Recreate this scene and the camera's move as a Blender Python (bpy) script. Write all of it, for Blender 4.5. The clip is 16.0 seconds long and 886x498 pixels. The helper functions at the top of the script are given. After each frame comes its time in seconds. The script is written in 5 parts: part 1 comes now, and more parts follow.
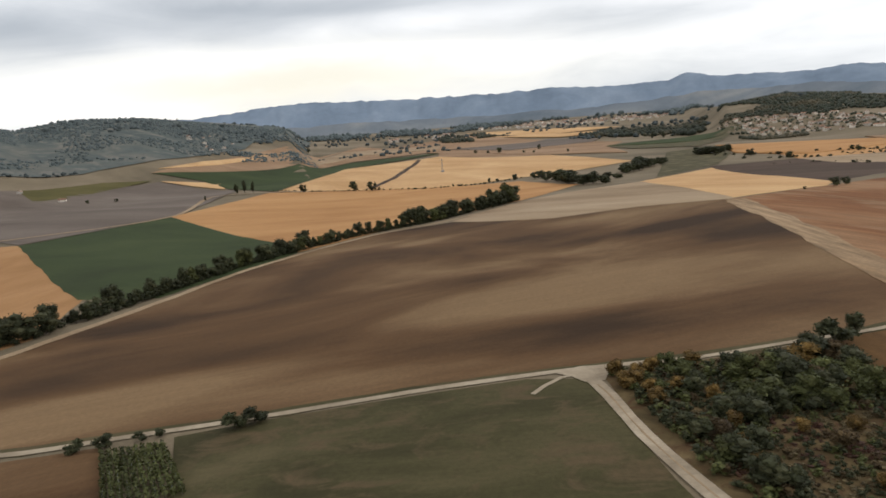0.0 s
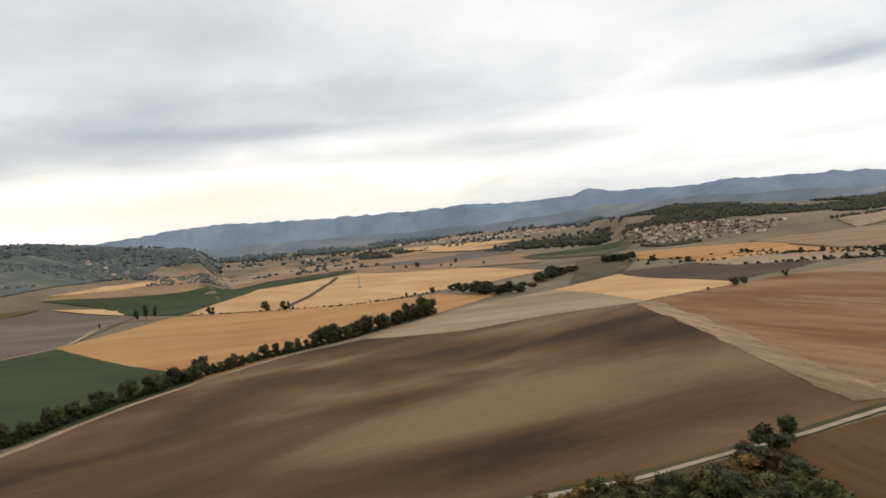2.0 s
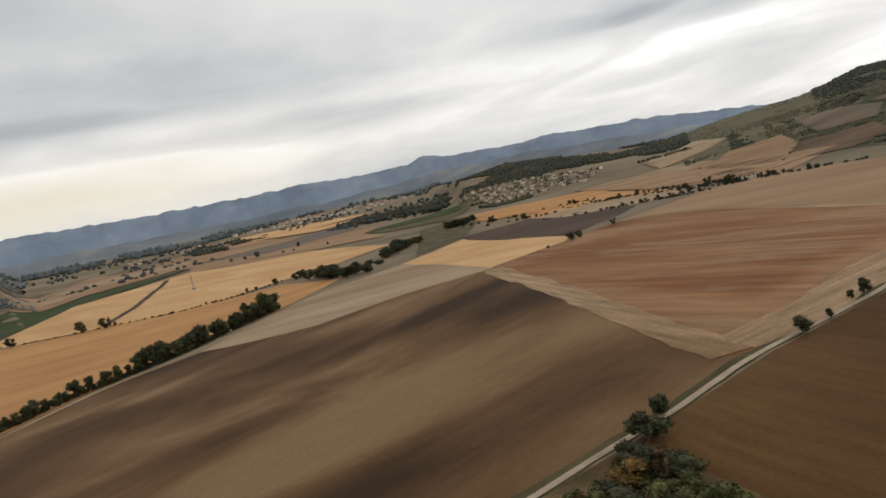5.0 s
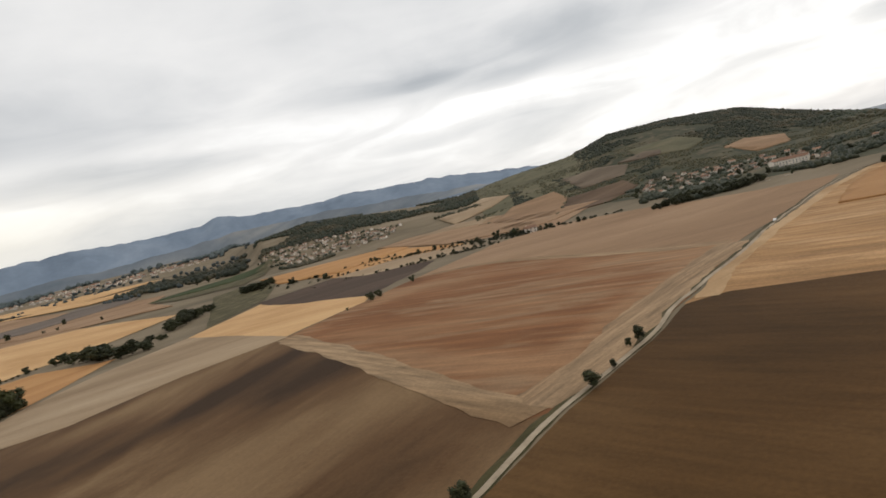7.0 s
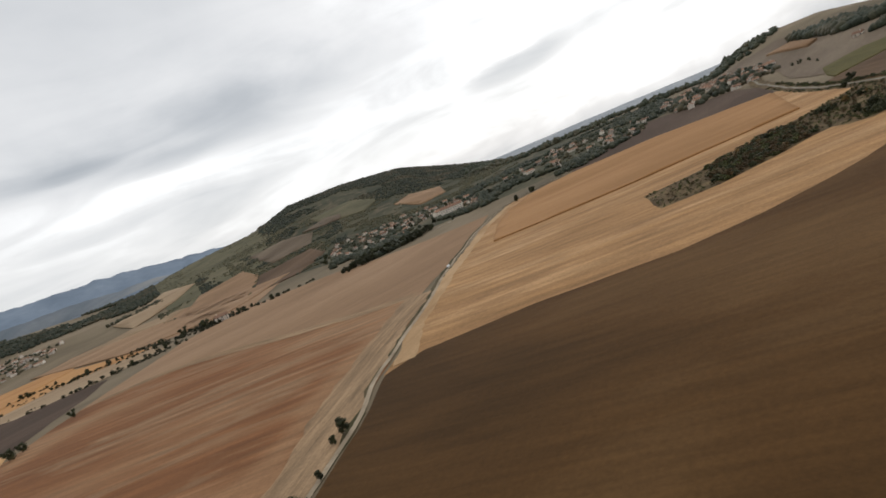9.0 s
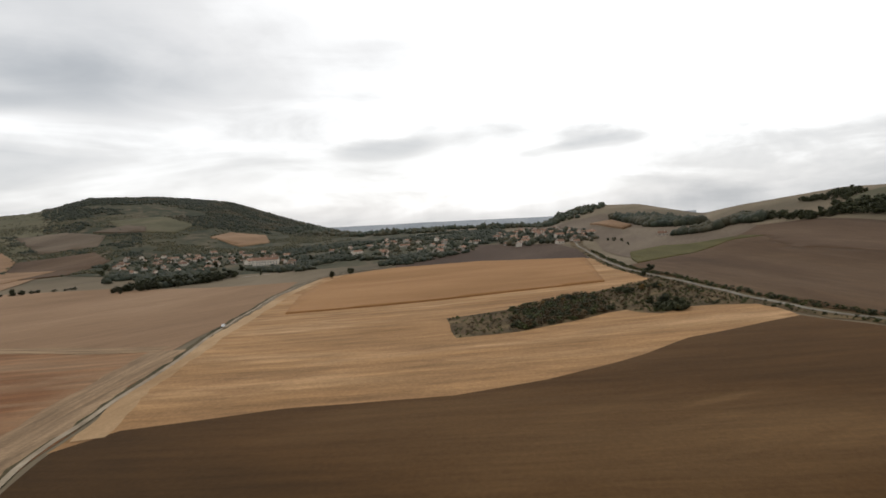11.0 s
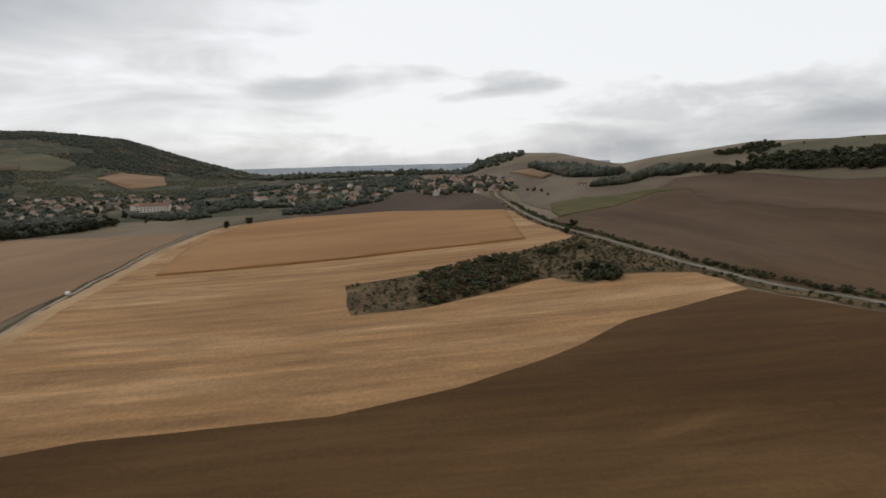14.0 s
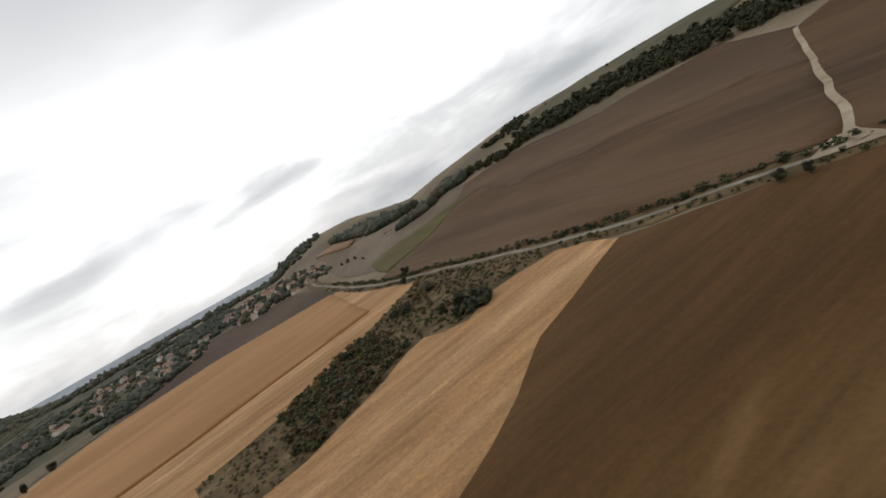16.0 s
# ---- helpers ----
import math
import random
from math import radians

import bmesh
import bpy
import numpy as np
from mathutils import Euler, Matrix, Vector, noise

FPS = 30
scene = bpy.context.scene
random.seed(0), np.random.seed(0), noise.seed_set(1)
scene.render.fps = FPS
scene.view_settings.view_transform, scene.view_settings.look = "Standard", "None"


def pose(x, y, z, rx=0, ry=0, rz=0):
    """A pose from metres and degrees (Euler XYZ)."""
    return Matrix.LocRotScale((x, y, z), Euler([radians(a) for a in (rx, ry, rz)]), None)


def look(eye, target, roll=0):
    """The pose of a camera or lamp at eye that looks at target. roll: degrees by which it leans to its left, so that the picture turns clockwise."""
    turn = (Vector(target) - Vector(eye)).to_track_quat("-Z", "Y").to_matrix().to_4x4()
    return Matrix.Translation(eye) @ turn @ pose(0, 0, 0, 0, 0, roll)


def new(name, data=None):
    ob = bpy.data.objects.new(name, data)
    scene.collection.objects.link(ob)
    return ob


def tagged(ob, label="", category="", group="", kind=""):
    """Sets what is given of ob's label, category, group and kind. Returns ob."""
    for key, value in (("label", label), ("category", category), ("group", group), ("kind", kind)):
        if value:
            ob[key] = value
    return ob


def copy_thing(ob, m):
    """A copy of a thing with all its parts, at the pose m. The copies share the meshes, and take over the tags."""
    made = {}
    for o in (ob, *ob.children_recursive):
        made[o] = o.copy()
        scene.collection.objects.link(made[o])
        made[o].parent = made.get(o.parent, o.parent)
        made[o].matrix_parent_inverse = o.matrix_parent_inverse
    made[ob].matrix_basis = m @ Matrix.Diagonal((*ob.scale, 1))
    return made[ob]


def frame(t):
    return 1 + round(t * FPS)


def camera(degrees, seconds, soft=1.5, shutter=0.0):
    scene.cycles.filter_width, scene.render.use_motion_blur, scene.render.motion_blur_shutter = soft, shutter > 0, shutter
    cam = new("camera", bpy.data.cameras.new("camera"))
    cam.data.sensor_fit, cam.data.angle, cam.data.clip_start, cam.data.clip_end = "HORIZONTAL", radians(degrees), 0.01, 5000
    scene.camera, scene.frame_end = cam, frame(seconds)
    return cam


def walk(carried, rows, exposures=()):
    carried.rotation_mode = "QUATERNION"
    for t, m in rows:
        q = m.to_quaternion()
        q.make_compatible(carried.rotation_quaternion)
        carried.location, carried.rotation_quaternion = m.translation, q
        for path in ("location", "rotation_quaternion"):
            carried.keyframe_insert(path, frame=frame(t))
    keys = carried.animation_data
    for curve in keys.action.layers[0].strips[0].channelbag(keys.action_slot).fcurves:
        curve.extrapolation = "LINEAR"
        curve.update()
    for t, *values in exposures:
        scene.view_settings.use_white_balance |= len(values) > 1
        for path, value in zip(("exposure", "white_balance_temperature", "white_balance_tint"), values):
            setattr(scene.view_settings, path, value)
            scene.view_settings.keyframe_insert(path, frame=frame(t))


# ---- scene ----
cam = camera(73.0, 16.0, soft=1.7)
# seconds, place in metres, turn in degrees
PATH = [
    (0.0, 5.27, -5.16, 63.49, 79.71, 4.78, 1.39),
    (0.5, 6.69, -1.18, 62.87, 79.40, 4.54, -2.02),
    (1.0, 8.62, 3.72, 61.61, 82.66, 6.03, -4.28),
    (1.5, 10.43, 7.93, 60.71, 86.37, 7.07, -4.92),
    (2.0, 11.25, 11.50, 60.21, 89.96, 6.52, -6.31),
    (2.5, 12.53, 14.95, 60.19, 93.58, 3.26, -7.75),
    (3.0, 14.32, 18.44, 60.46, 95.36, -0.10, -8.79),
    (3.2, 14.81, 20.43, 60.94, 95.36, 2.10, -8.23),
    (3.7, 16.28, 25.35, 62.13, 93.78, 7.15, -8.73),
    (4.2, 18.22, 30.07, 63.26, 90.28, 10.96, -12.38),
    (4.7, 20.58, 34.54, 64.27, 86.47, 13.04, -17.92),
    (5.3, 23.95, 39.46, 65.26, 83.96, 12.49, -24.60),
    (5.5, 25.15, 41.01, 65.55, 84.02, 11.68, -26.35),
    (6.0, 28.46, 44.01, 65.21, 84.26, 11.08, -31.09),
    (6.5, 31.91, 46.97, 64.80, 84.61, 8.54, -35.72),
    (7.0, 37.01, 50.08, 64.28, 85.64, 14.81, -40.63),
    (7.5, 42.14, 52.47, 63.72, 86.60, 19.27, -44.21),
    (8.0, 47.75, 54.18, 63.65, 85.34, 18.79, -51.88),
    (8.5, 54.86, 56.65, 63.99, 83.29, 19.24, -62.16),
    (9.0, 61.87, 58.13, 63.77, 82.11, 23.10, -71.53),
    (9.5, 68.63, 56.95, 63.28, 81.86, 21.58, -77.44),
    (10.0, 75.09, 54.23, 62.31, 82.87, 13.62, -80.30),
    (10.2, 78.12, 54.01, 62.53, 82.96, 9.67, -81.59),
    (10.7, 85.89, 53.31, 63.06, 84.47, 3.76, -84.94),
    (11.2, 93.83, 52.27, 63.48, 87.34, 3.03, -87.79),
    (11.7, 101.72, 50.91, 63.75, 90.09, 4.66, -89.47),
    (12.3, 110.72, 48.78, 63.84, 90.99, 5.77, -89.39),
    (12.5, 113.56, 47.97, 63.83, 90.39, 5.09, -89.04),
    (13.0, 121.12, 47.28, 63.84, 88.48, 2.66, -90.15),
    (13.5, 128.74, 47.32, 64.23, 83.24, 1.36, -92.31),
    (14.0, 137.57, 46.35, 64.02, 80.58, 1.47, -94.13),
    (14.5, 147.90, 45.40, 62.98, 81.34, 6.96, -97.92),
    (15.0, 158.37, 44.39, 61.33, 83.44, 14.68, -103.08),
    (15.5, 168.70, 42.78, 61.66, 83.98, 26.17, -108.58),
    (16.0, 178.59, 40.38, 60.63, 81.66, 28.65, -115.42),
]
# the clip's own camera darkens and cools as more sky fills its view: seconds, stops, kelvin, tint
EXPOSURES = [(0.0, -0.02, 6180, 10), (1.0, 0.02, 6200, 10), (2.0, -0.03, 6420, 10), (3.0, -0.5, 6560, 10), (3.7, -0.4, 6560, 10), (5.3, -0.3, 6480, 10), (6.0, -0.22, 6480, 10), (7.5, -0.22, 6400, 10),
             (9.0, -0.27, 6270, 10), (10.2, -0.27, 6270, 10), (12.3, -0.59, 6380, 10), (13.0, -0.69, 6430, 10), (13.5, -0.76, 6480, 10), (14.0, -0.6, 6200, 10), (14.5, -0.4, 5920, 10),
             (15.0, -0.42, 5920, 10), (15.5, -0.39, 6000, 10), (16.0, -0.37, 6250, 10)]
walk(cam, [(r[0], pose(*r[1:])) for r in PATH], EXPOSURES)

# ---- light: a bright overcast sky ----
def build_world():
    w = bpy.data.worlds.new("overcast_sky")
    scene.world = w
    w.use_nodes = True
    nt = w.node_tree
    nt.nodes.clear()
    L = nt.links.new
    out = nt.nodes.new("ShaderNodeOutputWorld")
    bg = nt.nodes.new("ShaderNodeBackground")
    bg.inputs[1].default_value = 1.0
    L(bg.outputs[0], out.inputs[0])
    sky = nt.nodes.new("ShaderNodeTexSky")
    sky.sky_type = "NISHITA"
    sky.sun_disc = False
    sky.sun_elevation, sky.sun_rotation = radians(SUN_EL), radians(SUN_AZ)
    co = nt.nodes.new("ShaderNodeTexCoord")
    sep = nt.nodes.new("ShaderNodeSeparateXYZ")
    L(co.outputs["Generated"], sep.inputs[0])

    def M(op, a, b=None, c=None, clamp=False):
        n = nt.nodes.new("ShaderNodeMath")
        n.operation, n.use_clamp = op, clamp
        for i, v in enumerate((a, b, c)):
            if v is None:
                continue
            if isinstance(v, (int, float)):
                n.inputs[i].default_value = v
            else:
                L(v, n.inputs[i])
        return n.outputs[0]

    # the cloud deck as a flat sheet overhead, seen in perspective
    zz = M("ADD", M("MAXIMUM", sep.outputs[2], 0.0), 0.34)
    px, py = M("DIVIDE", sep.outputs[0], zz), M("DIVIDE", sep.outputs[1], zz)
    comb = nt.nodes.new("ShaderNodeCombineXYZ")
    L(px, comb.inputs[0]), L(py, comb.inputs[1])

    def cloud(scale, detail, rough, seed, rot, stretch):
        mp = nt.nodes.new("ShaderNodeMapping")
        mp.inputs["Location"].default_value = (seed, seed * 0.7, seed * 0.3)
        mp.inputs["Rotation"].default_value = (0, 0, radians(rot))
        mp.inputs["Scale"].default_value = (1, stretch, 1)
        L(comb.outputs[0], mp.inputs[0])
        n = nt.nodes.new("ShaderNodeTexNoise")
        n.inputs["Scale"].default_value, n.inputs["Detail"].default_value = scale, detail
        n.inputs["Roughness"].default_value = rough
        n.inputs["Distortion"].default_value = 0.15
        L(mp.outputs[0], n.inputs["Vector"])
        return n.outputs[0]

    big = cloud(0.75, 5, 0.5, 3.1, 20, 1.2)
    fine = cloud(2.6, 8, 0.56, 8.4, 15, 1.1)
    mixv = M("ADD", M("MULTIPLY", big, 0.7), M("MULTIPLY", fine, 0.3))
    # lens-shaped darker clouds and the dark bank, by bearing and elevation
    az = M("MULTIPLY", M("ARCTAN2", sep.outputs[0], sep.outputs[1]), 57.2958)
    el = M("MULTIPLY", M("ARCSINE", sep.outputs[2]), 57.2958)

    def blob(a, e, wa, we, k, crisp=False):
        # wrinkled edge from the fine noise
        u = M("DIVIDE", M("SUBTRACT", az, a), wa)
        v = M("DIVIDE", M("SUBTRACT", M("ADD", el, M("MULTIPLY", M("SUBTRACT", fine, 0.5), we * 1.5)), e), we)
        q = M("ADD", M("MULTIPLY", u, u), M("MULTIPLY", v, v))
        if k < 0 and crisp:
            q = M("MULTIPLY", q, q)
        return M("MULTIPLY", M("POWER", 2.718, M("MULTIPLY", q, -1.0)), k)

    val = M("MULTIPLY_ADD", M("SUBTRACT", mixv, 0.5), 0.95, 0.70)
    # flat layers low in the sky
    lay = nt.nodes.new("ShaderNodeCombineXYZ")
    L(M("MULTIPLY", az, 0.06), lay.inputs[0]), L(M("MULTIPLY", el, 0.30), lay.inputs[1])
    ln = nt.nodes.new("ShaderNodeTexNoise")
    ln.inputs["Scale"].default_value, ln.inputs["Detail"].default_value, ln.inputs["Distortion"].default_value = 1.0, 6.0, 0.9
    L(lay.outputs[0], ln.inputs["Vector"])
    fade = M("POWER", 2.718, M("MULTIPLY", M("MULTIPLY", el, el), -0.005))
    val = M("ADD", val, M("MULTIPLY", M("MULTIPLY", M("SUBTRACT", ln.outputs[0], 0.5), fade), LAYERS))
    for b in CLOUDS:
        val = M("ADD", val, blob(*b))
    val = M("ADD", val, 0.0, clamp=True)
    ramp = nt.nodes.new("ShaderNodeValToRGB")
    cr = ramp.color_ramp
    cr.elements[0].position, cr.elements[0].color = 0.12, (0.37, 0.405, 0.44, 1)
    cr.elements[1].position, cr.elements[1].color = 1.0, (1.42, 1.4, 1.36, 1)
    cr.elements.new(0.84).color = (1.09, 1.07, 1.04, 1)
    e = cr.elements.new(0.55)
    e.color = (0.73, 0.74, 0.745, 1)
    L(val, ramp.inputs[0])
    mix = nt.nodes.new("ShaderNodeMix")
    mix.data_type = "RGBA"
    sk = nt.nodes.new("ShaderNodeVectorMath")
    sk.operation = "SCALE"
    sk.inputs[3].default_value = 0.1
    L(sky.outputs[0], sk.inputs[0])
    mix.inputs[0].default_value = 0.94
    warm = nt.nodes.new("ShaderNodeMix")
    warm.data_type = "RGBA"
    warm.inputs[7].default_value = (1.08, 1.0, 0.82, 1)
    L(M("MULTIPLY", blob(-14, 6.1, 26, 3.4, 1.0), val), warm.inputs[0])
    L(ramp.outputs[0], warm.inputs[6])
    L(sk.outputs[0], mix.inputs[6]), L(warm.outputs[2], mix.inputs[7])
    L(mix.outputs[2], bg.inputs[0])


SUN_AZ, SUN_EL = 80, 38
# bearing, elevation, half widths in degrees, strength
CLOUDS = [(-22.3, 11.8, 12.8, 2.26, -0.34), (-35.9, 10.8, 7.6, 2.26, -0.3), (-7.0, 14.2, 20.4, 2.61, -0.22), (-17.2, 19.8, 25.5, 3.48, -0.12), (-8.7, 7.8, 14.4, 1.22, 0.6), (-29.1, 6.0, 11.0, 2.09, 0.55),
          (3.2, 6.6, 25.5, 1.39, 0.2), (10.0, 8.9, 13.6, 1.13, -0.1), (1.5, 10.8, 15.3, 0.87, 0.16), (-10.4, 12.5, 10.2, 0.70, -0.12, True), (42.3, 11.3, 3.4, 0.61, -0.14, True), (40.6, 11.7, 6.0, 1.22, -0.22),
          (57.6, 11.6, 7.6, 2.61, -0.2), (48.2, 9.8, 5.1, 0.96, -0.2, True), (91.6, 8.2, 18.7, 3.04, 0.16), (47.4, 8.4, 10.2, 1.74, 0.2), (81.0, 5.7, 4.7, 0.96, -0.28, True), (101.8, 6.0, 5.1, 1.22, -0.28, True),
          (96.7, 5.0, 4.2, 0.61, -0.16, True), (90.8, 16.7, 28.9, 7.83, 0.24), (98.4, 10.8, 17.0, 3.92, 0.16), (66.1, 8.6, 8.5, 2.61, 0.14), (127.3, 2.1, 10.2, 1.13, -0.24), (113.7, 9.2, 13.6, 4.35, 0.36),
          (72.0, 18.8, 13.6, 3.48, 0.12), (89.9, 2.6, 40.8, 3.13, 0.24), (121, 8.0, 15.0, 4.5, 0.42), (108, 13.5, 14.0, 3.5, 0.2)]
LAYERS = 0.75
build_world()
sun = new("sun", bpy.data.lights.new("sun", "SUN"))
sun.data.energy, sun.data.angle, sun.data.color = 0.65, radians(20), (1.0, 0.96, 0.91)
sun.matrix_world = look((math.sin(radians(SUN_AZ)) * math.cos(radians(SUN_EL)) * 900, math.cos(radians(SUN_AZ)) * math.cos(radians(SUN_EL)) * 900,
                         math.sin(radians(SUN_EL)) * 900), (0, 0, 0))

# ---- materials ----
def material(name):
    m = bpy.data.materials.new(name)
    m.use_nodes = True
    nt = m.node_tree
    return m, nt, nt.nodes["Principled BSDF"], nt.links.new


def tex(nt, L, vec, scale, detail=4.0, rough=0.55, dist=0.0):
    n = nt.nodes.new("ShaderNodeTexNoise")
    n.inputs["Scale"].default_value, n.inputs["Detail"].default_value = scale, detail
    n.inputs["Roughness"].default_value, n.inputs["Distortion"].default_value = rough, dist
    L(vec, n.inputs["Vector"])
    return n.outputs[0]


def ramp(nt, L, fac, stops):
    r = nt.nodes.new("ShaderNodeValToRGB")
    e = r.color_ramp.elements
    e[0].position, e[0].color = stops[0][0], (*stops[0][1], 1)
    e[1].position, e[1].color = stops[-1][0], (*stops[-1][1], 1)
    for p, c in stops[1:-1]:
        e.new(p).color = (*c, 1)
    L(fac, r.inputs[0])
    return r.outputs[0]


def mixc(nt, L, fac, a, b, blend="MIX"):
    n = nt.nodes.new("ShaderNodeMix")
    n.data_type, n.blend_type = "RGBA", blend
    for sock, v in ((0, fac), (6, a), (7, b)):
        if isinstance(v, (int, float)):
            n.inputs[sock].default_value = v
        elif isinstance(v, tuple):
            n.inputs[sock].default_value = (*v, 1)
        else:
            L(v, n.inputs[sock])
    return n.outputs[2]


def field_mat(name, dark, mid, light, row=0.0, pitch=3.0, rows=0.25, patch=0.012, stretch=3.0, seed=0.0, rough=0.95, fine=0.35, accent=None, tone_spots=(), swath=0.0, swath_mix=0.6):
    """Worked land: broad patches drawn out along the rows, rows of the given pitch, and clods."""
    m, nt, b, L = material(name)
    geo = nt.nodes.new("ShaderNodeNewGeometry")
    mp = nt.nodes.new("ShaderNodeMapping")
    mp.inputs["Rotation"].default_value = (0, 0, radians(row))
    mp.inputs["Location"].default_value = (seed * 37, seed * 53, 0)
    L(geo.outputs["Position"], mp.inputs[0])
    st = nt.nodes.new("ShaderNodeMapping")
    st.inputs["Scale"].default_value = (1 / stretch, 1, 0.3)
    L(mp.outputs[0], st.inputs[0])
    broad = tex(nt, L, st.outputs[0], patch, 5, 0.55, 0.6)
    for x, y, a, bb, turn, k in tone_spots:
        # soft oval spots, paler or darker by k
        q = nt.nodes.new("ShaderNodeMapping")
        q.vector_type = "TEXTURE"
        q.inputs["Location"].default_value = (x, y, 0)
        q.inputs["Rotation"].default_value = (0, 0, radians(turn))
        q.inputs["Scale"].default_value = (a, bb, 1e5)
        L(geo.outputs["Position"], q.inputs[0])
        dot = nt.nodes.new("ShaderNodeVectorMath")
        dot.operation = "DOT_PRODUCT"
        L(q.outputs[0], dot.inputs[0]), L(q.outputs[0], dot.inputs[1])
        neg = nt.nodes.new("ShaderNodeMath")
        neg.operation = "MULTIPLY"
        neg.inputs[1].default_value = -1.0
        L(dot.outputs["Value"], neg.inputs[0])
        ex = nt.nodes.new("ShaderNodeMath")
        ex.operation = "EXPONENT"
        L(neg.outputs[0], ex.inputs[0])
        ad = nt.nodes.new("ShaderNodeMath")
        ad.operation = "MULTIPLY_ADD"
        ad.inputs[1].default_value = k
        L(ex.outputs[0], ad.inputs[0]), L(broad, ad.inputs[2])
        broad = ad.outputs[0]
    col = ramp(nt, L, broad, [(0.33, dark), (0.5, mid), (0.68, light)])
    if accent:
        second = tex(nt, L, st.outputs[0], patch * 3.1, 4, 0.6, 0.8)
        col = mixc(nt, L, ramp(nt, L, second, [(0.5, (0, 0, 0)), (0.68, (1, 1, 1))]), col, accent)
    # rows
    st2 = nt.nodes.new("ShaderNodeMapping")
    st2.inputs["Scale"].default_value = (0.02, 1.0 / pitch, 0.02)
    L(mp.outputs[0], st2.inputs[0])
    line = tex(nt, L, st2.outputs[0], 1.6, 3, 0.65, 0.15)
    col = mixc(nt, L, rows, col, ramp(nt, L, line, [(0.3, (0.25, 0.25, 0.25)), (0.7, (0.78, 0.78, 0.78))]), "OVERLAY")
    if swath:
        # windrows left by the harvester
        wv = nt.nodes.new("ShaderNodeTexWave")
        wv.bands_direction = "Y"
        wv.inputs["Scale"].default_value = 0.314 / swath
        wv.inputs["Distortion"].default_value, wv.inputs["Detail"].default_value, wv.inputs["Detail Scale"].default_value = 2.2, 3.0, 0.6
        L(mp.outputs[0], wv.inputs["Vector"])
        gaps = tex(nt, L, st.outputs[0], 0.05, 3)
        wave = ramp(nt, L, wv.outputs["Fac"], [(0.0, (0.36, 0.36, 0.36)), (0.25, (0.5, 0.5, 0.5)), (0.8, (0.52, 0.52, 0.52)), (1.0, (0.74, 0.74, 0.74))])
        wave = mixc(nt, L, ramp(nt, L, gaps, [(0.35, (0, 0, 0)), (0.55, (1, 1, 1))]), (0.5, 0.5, 0.5), wave)
        col = mixc(nt, L, swath_mix, col, wave, "OVERLAY")
    clod = tex(nt, L, geo.outputs["Position"], 0.9, 6, 0.7)
    col = mixc(nt, L, fine, col, ramp(nt, L, clod, [(0.3, (0.3, 0.3, 0.3)), (0.7, (0.7, 0.7, 0.7))]), "OVERLAY")
    L(col, b.inputs["Base Color"])
    b.inputs["Roughness"].default_value = rough
    b.inputs["Specular IOR Level"].default_value = 0.15
    bump = nt.nodes.new("ShaderNodeBump")
    bump.inputs["Strength"].default_value, bump.inputs["Distance"].default_value = 0.35, 0.25
    L(clod, bump.inputs["Height"])
    L(bump.outputs[0], b.inputs["Normal"])
    return m


def leaf_mat(name, a, bb, c):
    m, nt, b, L = material(name)
    geo = nt.nodes.new("ShaderNodeNewGeometry")
    oi = nt.nodes.new("ShaderNodeObjectInfo")
    col = ramp(nt, L, geo.outputs["Random Per Island"], [(0.0, a), (0.55, bb), (1.0, c)])
    col = mixc(nt, L, 0.35, col, bb)
    # sprays of lighter and darker leaf within a crown
    spray = tex(nt, L, geo.outputs["Position"], 0.55, 5, 0.7)
    col = mixc(nt, L, 0.6, col, ramp(nt, L, spray, [(0.32, (0.2, 0.2, 0.2)), (0.68, (0.78, 0.78, 0.78))]), "OVERLAY")
    hsv = nt.nodes.new("ShaderNodeHueSaturation")
    mr = nt.nodes.new("ShaderNodeMapRange")
    mr.inputs[3].default_value, mr.inputs[4].default_value = 0.7, 1.3
    L(oi.outputs["Random"], mr.inputs[0])
    L(mr.outputs[0], hsv.inputs["Value"])
    L(col, hsv.inputs["Color"])
    L(hsv.outputs[0], b.inputs["Base Color"])
    b.inputs["Roughness"].default_value = 0.75
    b.inputs["Specular IOR Level"].default_value = 0.25
    return m


def plain_mat(name, a, bb, scale=0.6, rough=0.8, rand=0.25):
    m, nt, b, L = material(name)
    geo = nt.nodes.new("ShaderNodeNewGeometry")
    oi = nt.nodes.new("ShaderNodeObjectInfo")
    n = tex(nt, L, geo.outputs["Position"], scale, 5, 0.6)
    col = ramp(nt, L, n, [(0.3, a), (0.7, bb)])
    hsv = nt.nodes.new("ShaderNodeHueSaturation")
    mr = nt.nodes.new("ShaderNodeMapRange")
    mr.inputs[3].default_value, mr.inputs[4].default_value = 1 - rand, 1 + rand
    L(oi.outputs["Random"], mr.inputs[0])
    L(mr.outputs[0], hsv.inputs["Value"])
    L(col, hsv.inputs["Color"])
    L(hsv.outputs[0], b.inputs["Base Color"])
    b.inputs["Roughness"].default_value = rough
    return m


